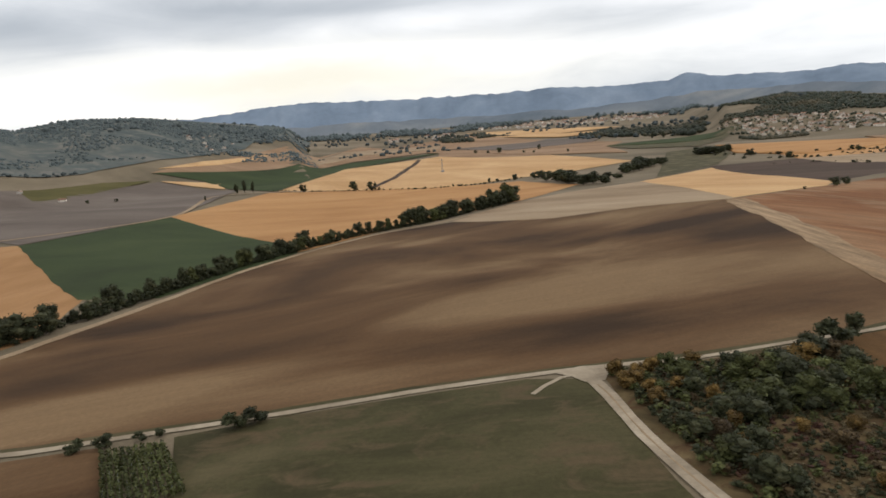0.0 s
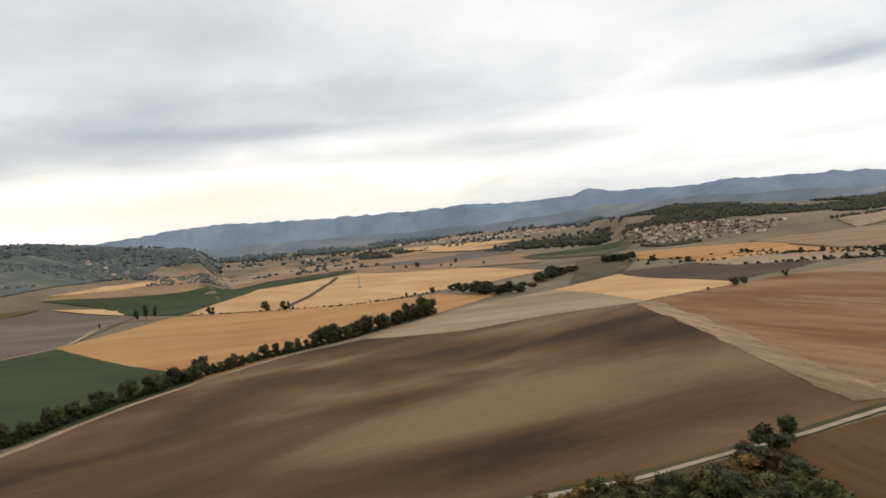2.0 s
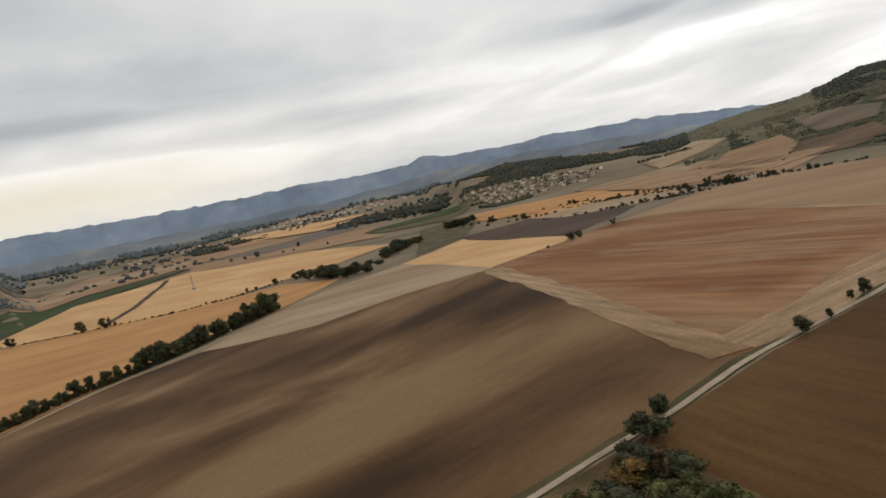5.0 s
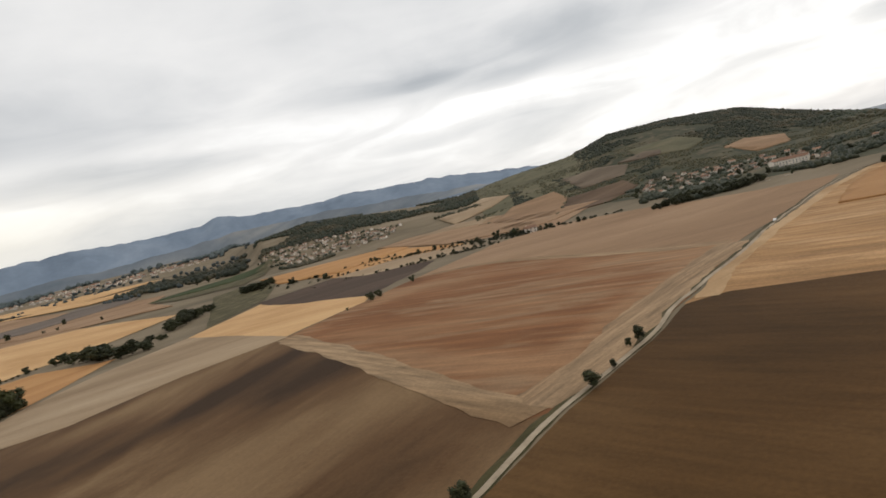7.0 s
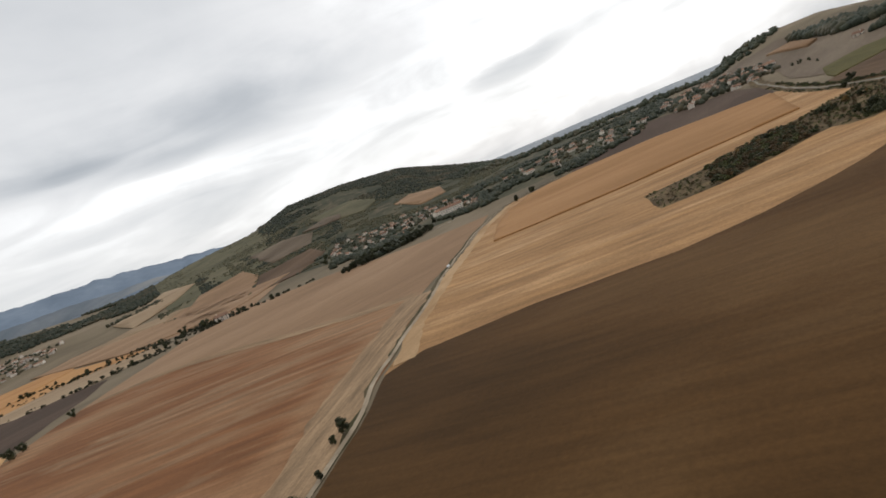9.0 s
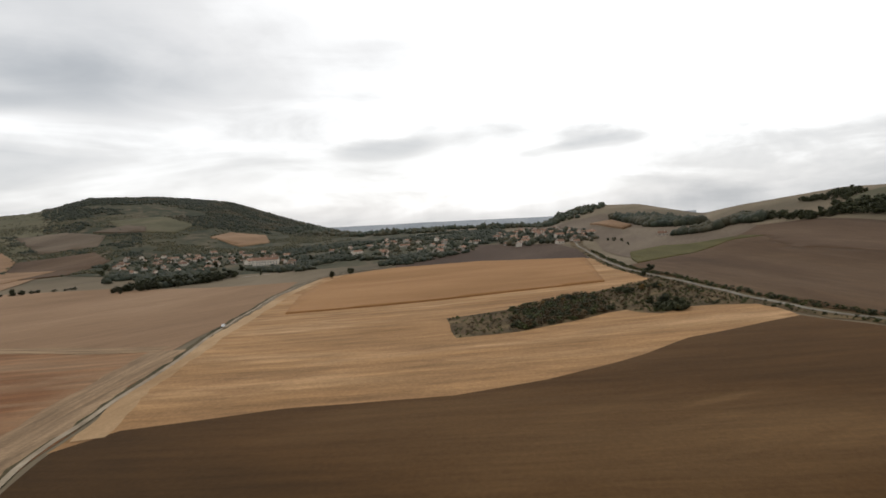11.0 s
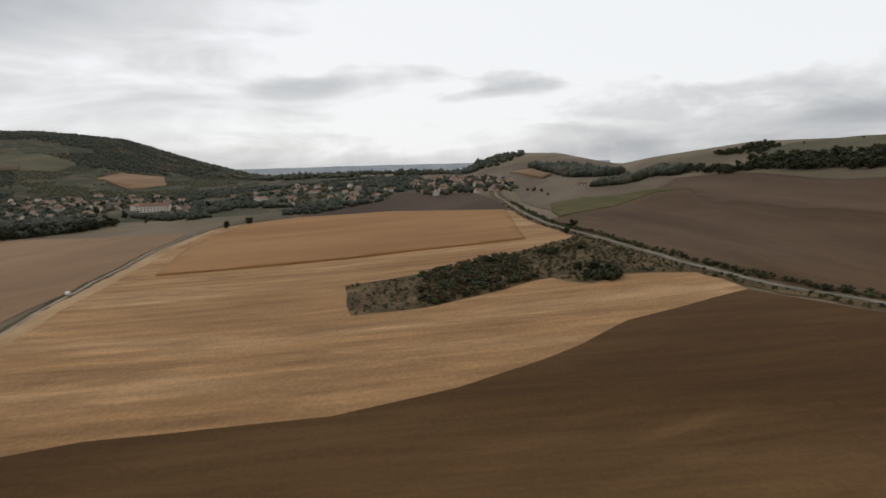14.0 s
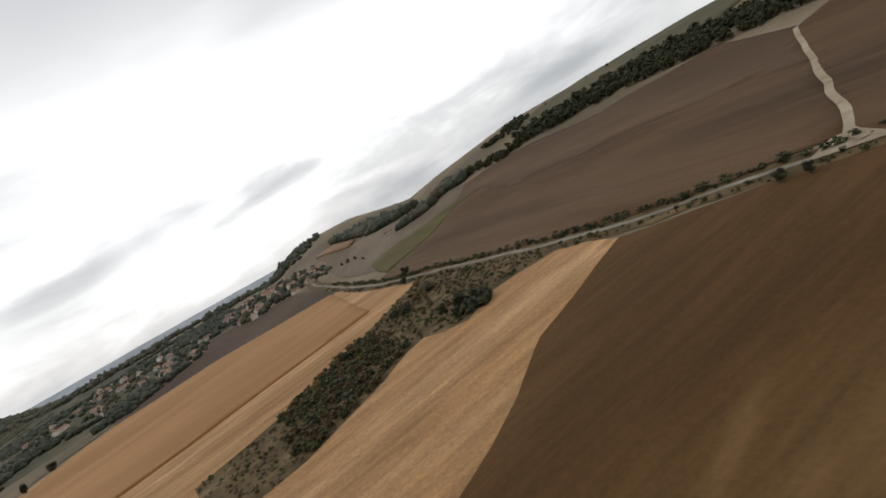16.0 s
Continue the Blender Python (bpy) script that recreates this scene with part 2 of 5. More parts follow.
PLOUGH_SPOTS = [(-112, 133, 48, 17, 25, 0.2), (7, 201, 62, 26, 18, 0.16), (-96, 141, 35, 12, 20, 0.18), (-4, 269, 60, 20, 18, 0.14), (21, 138, 42, 9, 12, 0.14),
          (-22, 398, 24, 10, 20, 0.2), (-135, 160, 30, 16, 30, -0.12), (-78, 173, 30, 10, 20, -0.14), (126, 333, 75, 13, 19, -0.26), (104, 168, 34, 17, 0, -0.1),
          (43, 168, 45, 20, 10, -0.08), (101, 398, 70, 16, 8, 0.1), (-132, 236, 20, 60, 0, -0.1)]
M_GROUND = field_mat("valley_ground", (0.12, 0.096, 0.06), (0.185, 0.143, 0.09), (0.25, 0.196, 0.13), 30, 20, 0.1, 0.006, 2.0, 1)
M_PLOUGH = field_mat("ploughed_soil", (0.043, 0.0235, 0.011), (0.108, 0.0575, 0.0248), (0.21, 0.131, 0.065), -18, 4, 0.13, 0.011, 1.7, 2, tone_spots=PLOUGH_SPOTS)
M_PLOUGH2 = field_mat("ploughed_soil_dark", (0.055, 0.0278, 0.0082), (0.087, 0.0432, 0.0132), (0.138, 0.076, 0.029), 92, 5, 0.3, 0.012, 3, 5,
                      tone_spots=[(214, -11, 10, 1.6, -70, 0.24), (220, 7, 9, 1.5, -70, 0.22), (218, -4, 8, 1.2, -72, 0.2), (207, -2, 9, 1.5, -68, 0.2), (233, -2, 10, 1.6, -70, 0.18), (209, -22, 12, 2, -70, 0.16), (166, 107, 40, 20, 0, -0.1), (248, -26, 14, 40, 0, -0.1)])
M_HILL = field_mat("hillside_soil", (0.06, 0.0335, 0.0158), (0.094, 0.0535, 0.0258), (0.143, 0.087, 0.045), 0, 6, 0.25, 0.01, 5, 18, accent=(0.118, 0.072, 0.039))
M_HILL2 = field_mat("reddish_hillside_soil", (0.075, 0.046, 0.026), (0.108, 0.066, 0.038), (0.155, 0.10, 0.06), 0, 6, 0.2, 0.008, 5, 28)
M_BEATEN = field_mat("beaten_stubble", (0.19, 0.118, 0.06), (0.255, 0.165, 0.09), (0.33, 0.225, 0.13), 94, 5, 0.7, 0.02, 8, 29, fine=0.5)
M_BEATEN2 = field_mat("beaten_stubble_lane", (0.19, 0.115, 0.06), (0.245, 0.155, 0.085), (0.31, 0.21, 0.122), -6, 4, 0.7, 0.02, 8, 31, fine=0.5)
M_DULL = field_mat("dull_hill_stubble", (0.118, 0.086, 0.057), (0.152, 0.113, 0.077), (0.195, 0.15, 0.104), 20, 6, 0.2, 0.01, 4, 32)
M_PURPLE = field_mat("bare_dark_soil", (0.054, 0.034, 0.022), (0.074, 0.0465, 0.0305), (0.103, 0.068, 0.046), 10, 4, 0.2, 0.01, 3, 6)
M_GREYSOIL = field_mat("grey_bare_soil", (0.115, 0.088, 0.068), (0.145, 0.113, 0.09), (0.185, 0.148, 0.118), 10, 4, 0.2, 0.01, 3, 33)
M_PALE = field_mat("pale_stubble", (0.245, 0.168, 0.098), (0.315, 0.223, 0.135), (0.385, 0.283, 0.18), 45, 6, 0.2, 0.012, 4, 3)
M_ORANGE = field_mat("ripe_orange_crop", (0.36, 0.178, 0.066), (0.425, 0.22, 0.085), (0.48, 0.265, 0.108), 10, 6, 0.12, 0.012, 3, 4)
M_GOLD = field_mat("golden_straw", (0.465, 0.268, 0.115), (0.54, 0.325, 0.15), (0.605, 0.383, 0.188), 60, 8, 0.15, 0.012, 3, 7)
M_STUBBLE = field_mat("golden_stubble", (0.28, 0.152, 0.063), (0.365, 0.208, 0.092), (0.47, 0.29, 0.146), 88, 11, 0.45, 0.026, 4, 8, fine=0.55, swath=10.5, swath_mix=0.34, accent=(0.30, 0.168, 0.075))
M_WHEAT = field_mat("standing_wheat", (0.295, 0.152, 0.058), (0.355, 0.187, 0.076), (0.41, 0.228, 0.1), 88, 5, 0.12, 0.015, 3, 9)
M_GREEN = field_mat("green_crop", (0.030, 0.040, 0.013), (0.039, 0.053, 0.017), (0.051, 0.065, 0.022), 35, 3, 0.15, 0.012, 2, 10)
M_RED = field_mat("reddish_stubble", (0.145, 0.062, 0.025), (0.205, 0.09, 0.037), (0.27, 0.146, 0.072), 75, 7, 0.35, 0.016, 5, 11, accent=(0.27, 0.165, 0.09), swath=9.0, swath_mix=0.28,
                  tone_spots=[(272, 409, 90, 18, 10, 0.18), (161, 264, 16, 150, 4, 0.3), (228, 182, 120, 9, 8, 0.25), (327, 216, 20, 60, 0, 0.25), (272, 310, 60, 60, 0, -0.08)])
M_TAN = field_mat("tan_stubble", (0.225, 0.135, 0.073), (0.28, 0.172, 0.096), (0.335, 0.215, 0.126), 20, 6, 0.2, 0.01, 4, 12)
M_GRASS = field_mat("rough_grass", (0.05, 0.047, 0.022), (0.088, 0.074, 0.036), (0.15, 0.12, 0.064), 0, 2, 0.1, 0.07, 1.5, 13)
M_MEADOW = field_mat("grey_green_meadow", (0.085, 0.08, 0.045), (0.115, 0.103, 0.058), (0.15, 0.128, 0.076), 0, 6, 0.1, 0.01, 1.5, 21)
M_YELLOW = field_mat("yellow_green_strip", (0.078, 0.068, 0.02), (0.098, 0.083, 0.026), (0.118, 0.096, 0.035), 0, 3, 0.2, 0.03, 3, 14)
M_FLOOR = field_mat("wood_floor", (0.034, 0.038, 0.022), (0.055, 0.056, 0.031), (0.098, 0.085, 0.049), 0, 6, 0.1, 0.010, 1.5, 22, accent=(0.135, 0.105, 0.065))
M_HEADLAND = field_mat("pale_headland", (0.35, 0.215, 0.105), (0.42, 0.27, 0.14), (0.48, 0.325, 0.18), 0, 5, 0.2, 0.03, 2, 23)
M_SCRUB = field_mat("scrub_ground", (0.062, 0.044, 0.019), (0.108, 0.075, 0.033), (0.182, 0.126, 0.06), 0, 2, 0.1, 0.08, 1.2, 25, accent=(0.085, 0.045, 0.022))
M_LAWN = field_mat("short_meadow", (0.045, 0.039, 0.016), (0.064, 0.055, 0.023), (0.10, 0.08, 0.038), 0, 2, 0.1, 0.04, 1.5, 26, accent=(0.10, 0.07, 0.036))
# dark red-brown that paints the shade at the standing wheat's edge
M_EDGE_SHADE = field_mat("wheat_edge_shade", (0.09, 0.045, 0.02), (0.12, 0.06, 0.028), (0.16, 0.09, 0.045), 0, 2, 0.2, 0.1, 1, 24)
M_TRACK = field_mat("gravel_track", (0.26, 0.203, 0.137), (0.345, 0.275, 0.19), (0.43, 0.35, 0.25), 0, 1, 0.1, 0.08, 1, 15)
M_ROAD = field_mat("worn_asphalt", (0.165, 0.143, 0.108), (0.22, 0.192, 0.148), (0.28, 0.247, 0.193), 0, 1, 0.1, 0.08, 1, 19)
# the blue of the range is distance haze put into the base colour
M_MOUNT = field_mat("hazed_mountain", (0.17, 0.215, 0.275), (0.21, 0.26, 0.325), (0.255, 0.305, 0.37), 0, 60, 0.1, 0.003, 1, 16, fine=0.0)
# grey-blue that paints the haze below the mountains onto the foothills
M_FOOT = field_mat("hazed_foothill", (0.14, 0.165, 0.19), (0.19, 0.21, 0.23), (0.27, 0.275, 0.27), 0, 60, 0.1, 0.004, 3, 30, fine=0.0)
# haze over the far plain, carried by its pale blue base colour
M_HAZE = field_mat("hazed_plain", (0.25, 0.275, 0.30), (0.30, 0.322, 0.342), (0.36, 0.375, 0.39), 0, 90, 0.3, 0.004, 6, 20, fine=0.0)
M_LEAF = leaf_mat("green_leaves", (0.022, 0.026, 0.011), (0.039, 0.042, 0.017), (0.072, 0.067, 0.028))
M_AUTUMN = leaf_mat("autumn_leaves", (0.08, 0.052, 0.016), (0.14, 0.086, 0.023), (0.21, 0.12, 0.03))
M_RUST = leaf_mat("rust_leaves", (0.045, 0.03, 0.014), (0.072, 0.047, 0.02), (0.105, 0.068, 0.027))
M_OLIVE = leaf_mat("olive_leaves", (0.04, 0.045, 0.014), (0.07, 0.075, 0.022), (0.11, 0.11, 0.035))
M_BARK = plain_mat("bark", (0.06, 0.045, 0.032), (0.11, 0.085, 0.065), 3)
M_WALL = plain_mat("rendered_wall", (0.55, 0.48, 0.40), (0.72, 0.66, 0.57), 0.3, 0.9, 0.3)
M_ROOF = plain_mat("clay_tile_roof", (0.21, 0.112, 0.068), (0.32, 0.18, 0.11), 0.5, 0.9, 0.3)
M_WHITE = plain_mat("white_paint", (0.75, 0.75, 0.75), (0.82, 0.82, 0.82), 2, 0.4, 0.02)



def far_leaf_mat():
    """Far woodland: dark crowns with whole stands turning brown and yellow."""
    m = leaf_mat("distant_foliage", (0.026, 0.034, 0.023), (0.042, 0.049, 0.03), (0.075, 0.071, 0.04))
    nt = m.node_tree
    L = nt.links.new
    b = nt.nodes["Principled BSDF"]
    geo = nt.nodes.new("ShaderNodeNewGeometry")
    stand = tex(nt, L, geo.outputs["Position"], 0.009, 4, 0.6)
    old = b.inputs["Base Color"].links[0].from_socket
    col = mixc(nt, L, ramp(nt, L, stand, [(0.5, (0, 0, 0)), (0.66, (0.75, 0.75, 0.75))]), old, (0.105, 0.082, 0.045))
    L(col, b.inputs["Base Color"])
    return m


M_FARWOOD = far_leaf_mat()
M_SCRUBWOOD = leaf_mat("hill_scrub_foliage", (0.036, 0.042, 0.022), (0.066, 0.062, 0.032), (0.125, 0.098, 0.045))
# far woods and slopes: distance haze is mixed into these grey-blue colours
M_HAZEWOOD = leaf_mat("hazed_foliage", (0.060, 0.074, 0.074), (0.075, 0.090, 0.088), (0.098, 0.11, 0.102))
M_FARSLOPE = field_mat("hazed_far_slope", (0.076, 0.09, 0.084), (0.096, 0.108, 0.098), (0.15, 0.142, 0.118), 20, 30, 0.2, 0.007, 2, 27, accent=(0.18, 0.168, 0.14))
M_GLASS = plain_mat("dark_window_glass", (0.02, 0.022, 0.025), (0.035, 0.037, 0.04), 1, 0.15, 0.05)
M_RUBBER = plain_mat("tyre_rubber", (0.02, 0.02, 0.02), (0.03, 0.03, 0.03), 8, 0.8, 0.05)
M_STEEL = plain_mat("galvanised_steel", (0.22, 0.22, 0.22), (0.3, 0.3, 0.3), 3, 0.5, 0.05)

M_VALLEYWOOD = leaf_mat("valley_foliage", (0.02, 0.026, 0.017), (0.034, 0.039, 0.024), (0.06, 0.058, 0.032))
M_TAWNY = leaf_mat("tawny_growth", (0.055, 0.04, 0.017), (0.085, 0.062, 0.026), (0.13, 0.095, 0.042))
M_REDBUSH = leaf_mat("reddish_bushes", (0.045, 0.022, 0.014), (0.07, 0.032, 0.019), (0.095, 0.045, 0.024))
# ---- the lie of the land ----
# the ridge line all round: bearing, elevation seen from the valley, ridge distance, foot distance
RIDGE_WEST = [(-180, 2.5, 2500, 1200), (-60, 3.6, 2600, 1300), (-43, 4.2, 2600, 1300), (-38.9, 3.3, 2600, 1300), (-35.2, 3.9, 2600, 1300), (-30, 3.9, 2700, 1300), (-26, 3.4, 2800, 1350), (-22, 2.9, 2900, 1400), (-18, 2.3, 2900, 1400), (-16, 1.2, 3900, 1600), (10, 1.1, 4050, 1700), (19, 1, 3950, 1700), (22, 0.9, 2300, 1500), (26.5, 1.4, 2300, 1500), (31, 1, 2300, 1400), (37, 0.4, 2300, 1300), (41.5, 0.1, 2300, 1200), (44, 0.45, 2300, 1200), (46.5, 0.8, 2300, 1200), (52, 1.1, 2300, 1200)]
RIDGE_EAST = [(54.5, 1.6, 2300, 1200), (56.3, 2.15, 2400, 1200), (61.5, 2.05, 2400, 1200), (66, 1.6, 2500, 1200), (67.5, 1.35, 2500, 1300), (70.3, 0.35, 2500, 1400), (73, -0.6, 2500, 1400), (76, -1.4, 2600, 1500), (79, -2.2, 3000, 1600), (87, -2.4, 3500, 1700), (93, -2.4, 3600, 1700), (96, -1.95, 2400, 1300), (98, -1.3, 1950, 1150), (99.5, -0.85, 1900, 1100), (101.4, -0.5, 1700, 1000), (104.8, -0.55, 1600, 900), (108.3, -1.3, 1450, 750), (110.3, -1.65, 1300, 600), (113, -1.1, 1150, 500), (120.6, 0, 1000, 450), (128, 0.1, 850, 400), (135, 0.3, 800, 380), (144, 0.4, 750, 350), (180, 1, 900, 300)]
SWELLS = [(-266, 411, 320, -6.0), (-140, 910, 400, -11.0), (85, 627, 260, -10.3), (343, 1278, 450, 6.4), (154, 147, 220, -0.6), (237, 458, 220, 21.9), (425, -66, 220, 1.9), (414, 193, 200, -5.3), (694, 149, 280, -6.2), (850, 648, 350, -9.4), (1082, -118, 350, 10.8), (1477, 567, 450, -1.0), (192, -232, 300, 22.6)]
RIDGE = np.array(RIDGE_WEST + RIDGE_EAST, float)
CX, CY, CZ = 90.0, 60.0, 65.0


def height(x, y):
    x, y = np.asarray(x, float), np.asarray(y, float)
    z = np.zeros(np.broadcast(x, y).shape)
    for bx, by, s, h in SWELLS:
        z = z + h * np.exp(-((x - bx) ** 2 + (y - by) ** 2) / (2 * s * s))
    d, az = np.hypot(x - CX, y - CY), np.degrees(np.arctan2(x - CX, y - CY))
    el, dc, d0 = (np.interp(az, RIDGE[:, 0], RIDGE[:, k]) for k in (1, 2, 3))
    top = CZ + np.tan(np.radians(el)) * dc
    s = np.clip((d - d0) / (dc - d0), 0, 1)
    s = s * s * (3 - 2 * s) * 0.6 + 0.4 * s
    return z * (1 - s) + top * s - np.maximum(d - dc, 0) * np.maximum(0.02 - np.tan(np.radians(el)), 0) * (dc < 3700)


def hz(x, y):
    return float(height(x, y))


def mesh_of(name, verts, faces, mat, smooth=True):
    me = bpy.data.meshes.new(name)
    me.from_pydata(verts, [], faces)
    me.materials.append(mat)
    if smooth:
        me.polygons.foreach_set("use_smooth", [True] * len(me.polygons))
    return me


def build_ground():
    rings = [0.0]
    r = 6.0
    while r < 4850:
        rings.append(r)
        r += max(6.0, r * 0.022)
    rings.append(4850.0)
    n = 720
    az = np.radians(np.arange(n) * 360 / n)
    rr = np.array(rings[1:])
    X, Y = CX + np.outer(rr, np.sin(az)), CY + np.outer(rr, np.cos(az))
    Zg = height(X, Y)
    verts = [(CX, CY, hz(CX, CY))] + list(zip(X.ravel(), Y.ravel(), Zg.ravel()))
    faces = [(0, 1 + (j + 1) % n, 1 + j) for j in range(n)]
    for i in range(len(rr) - 1):
        a, b = 1 + i * n, 1 + (i + 1) * n
        faces += [(a + j, a + (j + 1) % n, b + (j + 1) % n, b + j) for j in range(n)]
    ob = new("ground", mesh_of("ground", verts, faces, M_GROUND))
    tagged(ob, "dry autumn valley floor rising to wooded hills", "ground", kind="structure")


def warp(x, y):
    """A small wander, so that no boundary is ruled."""
    v = noise.noise_vector((x * 0.035, y * 0.035, 1.7))
    return x + v.x * 1.6, y + v.y * 1.6


LAYER = [0]


def field(name, pts, mat, label, lift=0.0, skirt=0.0):
    """A parcel of land that follows the ground."""
    LAYER[0] += 1
    P = np.array(pts, float)
    lo, hi = P.min(0), P.max(0)
    near = math.hypot((lo[0] + hi[0]) / 2 - CX, (lo[1] + hi[1]) / 2 - CY)
    # neighbours overlap a little, so that no gap shows between parcels
    area = sum(P[i - 1, 0] * P[i, 1] - P[i, 0] * P[i - 1, 1] for i in range(len(P)))
    grow = (0.6 + near * 0.002) * (1 if area > 0 else -1)
    Q = P.copy()
    for i in range(len(P)):
        a, b = P[i] - P[i - 1], P[(i + 1) % len(P)] - P[i]
        nn = np.array([a[1], -a[0]]) / np.hypot(*a) + np.array([b[1], -b[0]]) / np.hypot(*b)
        Q[i] += nn / max(0.6, np.hypot(*nn)) * grow
    P = Q
    lo, hi = P.min(0), P.max(0)
    bm = bmesh.new()
    f = bm.faces.new([bm.verts.new((x, y, 0)) for x, y in P])
    bmesh.ops.triangulate(bm, faces=[f])
    close = float(np.hypot(P[:, 0] - CX, P[:, 1] - CY).min())
    step = 10 if near < 350 else (13 if close < 620 else (22 if close < 900 else 50))
    for ax in (0, 1):
        for v in np.arange(math.ceil(lo[ax] / step) * step, hi[ax], step):
            co, no = [0, 0, 0], [0, 0, 0]
            co[ax], no[ax] = float(v), 1.0
            bmesh.ops.bisect_plane(bm, geom=bm.verts[:] + bm.edges[:] + bm.faces[:], plane_co=co, plane_no=no, dist=0.001)
    for v in bm.verts:
        x, y = warp(v.co.x, v.co.y)
        d = math.hypot(x - CX, y - CY)
        v.co = (x, y, hz(x, y) + 0.05 + d * 0.00025 + max(0, d - 600) * 0.0014 + (LAYER[0] % 5) * 0.025 + lift)
    for f in bm.faces:
        f.smooth = True
        f.normal_update()
        if f.normal.z < 0:
            f.normal_flip()
    if lift > 0.25 and not skirt:
        skirt = lift + 0.6
    if skirt:
        # the cut face of a standing crop
        for e in [e for e in bm.edges if e.is_boundary]:
            a, b = e.verts
            bm.faces.new((a, b, bm.verts.new(b.co - Vector((0, 0, skirt))), bm.verts.new(a.co - Vector((0, 0, skirt)))))
    me = bpy.data.meshes.new(name)
    bm.to_mesh(me)
    bm.free()
    me.materials.append(mat)
    return tagged(new(name, me), label, "field", kind="structure")


def smooth_line(pts, step=6.0):
    """A flowing line through the points (Catmull-Rom)."""
    P = [Vector((*p, 0)) for p in pts]
    P = [2 * P[0] - P[1]] + P + [2 * P[-1] - P[-2]]
    out = []
    for i in range(1, len(P) - 2):
        a, b, c, d = P[i - 1:i + 3]
        n = max(1, int((c - b).length / step))
        for k in range(n):
            t = k / n
            out.append(0.5 * ((2 * b) + (c - a) * t + (2 * a - 5 * b + 4 * c - d) * t * t + (3 * b - a - 3 * c + d) * t ** 3))
    out.append(P[-2])
    return out


def ribbon(name, pts, width, mat, label, category="road", lift=0.3, ragged=0.12, kind="structure", side=0.0):
    lift = lift - 0.2
    line = smooth_line(pts)
    verts, faces = [], []
    for i, p in enumerate(line):
        q, r = line[max(i - 1, 0)], line[min(i + 1, len(line) - 1)]
        d = (r - q).normalized()
        nrm = Vector((-d.y, d.x, 0))
        d0 = math.hypot(p.x - CX, p.y - CY)
        for k in (-1, -0.33, 0.33, 1):
            w = width / 2 * k * (1 + ragged * noise.noise((p.x * 0.11, p.y * 0.11, k * 7.0))) + side
            x, y = p.x + nrm.x * w, p.y + nrm.y * w
            x, y = warp(x, y)
            verts.append((x, y, hz(x, y) + lift + d0 * 0.0004 + max(0, d0 - 600) * 0.0014 - (0.05 if abs(k) == 1 else 0)))
        if i:
            a = (i - 1) * 4
            faces += [(a + k, a + k + 1, a + k + 5, a + k + 4) for k in range(3)]
    me = mesh_of(name, verts, faces, mat)
    me.update()
    if me.polygons[0].normal.z < 0:
        me.flip_normals()
    return tagged(new(name, me), label, category, kind=kind)


build_ground()

# far mountains that close the valley to the west and north
SKYLINE = [(-32, 2.92), (-27, 3.42), (-23.3, 3.72), (-17, 4.32), (-14, 4.37), (-11, 4.22), (-6.6, 4.07), (-1, 3.97), (3, 3.87), (8, 3.92), (10.5, 3.77), (13.4, 3.52), (16, 3.57), (18.3, 3.52), (19, 3.82), (19.8, 4.02), (20.7, 3.87), (21.7, 3.52), (25, 3.32), (29.2, 3.07), (31.6, 3.22), (35.9, 2.82), (41, 2.52), (45.6, 1.75), (50, 1.15), (56, 0.35)]


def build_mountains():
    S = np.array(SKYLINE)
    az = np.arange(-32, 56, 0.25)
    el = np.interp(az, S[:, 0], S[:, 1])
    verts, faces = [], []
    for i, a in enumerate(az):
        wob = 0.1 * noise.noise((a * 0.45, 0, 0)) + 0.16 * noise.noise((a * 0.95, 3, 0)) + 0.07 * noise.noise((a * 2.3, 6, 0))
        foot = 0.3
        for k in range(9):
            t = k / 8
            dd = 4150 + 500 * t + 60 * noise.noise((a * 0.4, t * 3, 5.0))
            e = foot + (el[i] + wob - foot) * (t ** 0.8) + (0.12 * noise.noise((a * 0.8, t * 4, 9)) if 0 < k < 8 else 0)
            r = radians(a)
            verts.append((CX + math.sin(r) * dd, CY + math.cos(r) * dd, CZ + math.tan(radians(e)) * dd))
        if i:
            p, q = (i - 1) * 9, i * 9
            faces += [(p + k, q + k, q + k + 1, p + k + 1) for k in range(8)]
    tagged(new("mountain_range", mesh_of("mountain_range", verts, faces, M_MOUNT)), "chain of old volcanoes, distance haze put into their blue", "mountains", kind="structure")


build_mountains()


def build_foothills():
    """Paler hills at the foot of the range; their colour stands in for haze."""
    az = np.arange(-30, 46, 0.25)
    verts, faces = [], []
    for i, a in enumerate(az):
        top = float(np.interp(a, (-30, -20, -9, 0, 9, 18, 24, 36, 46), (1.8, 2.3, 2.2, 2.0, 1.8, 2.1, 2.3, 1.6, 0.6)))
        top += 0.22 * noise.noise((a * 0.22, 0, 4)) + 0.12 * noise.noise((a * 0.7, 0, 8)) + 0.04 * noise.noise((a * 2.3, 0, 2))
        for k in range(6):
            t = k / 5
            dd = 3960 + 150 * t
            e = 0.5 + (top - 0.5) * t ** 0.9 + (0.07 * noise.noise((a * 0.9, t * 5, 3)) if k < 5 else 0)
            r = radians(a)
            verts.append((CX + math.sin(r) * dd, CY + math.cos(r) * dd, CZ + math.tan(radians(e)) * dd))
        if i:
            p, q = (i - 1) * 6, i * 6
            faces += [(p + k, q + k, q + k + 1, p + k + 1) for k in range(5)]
    tagged(new("foothills", mesh_of("foothills", verts, faces, M_FOOT)), "low hills at the foot of the mountains, haze put into their grey", "hills", kind="structure")


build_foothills()


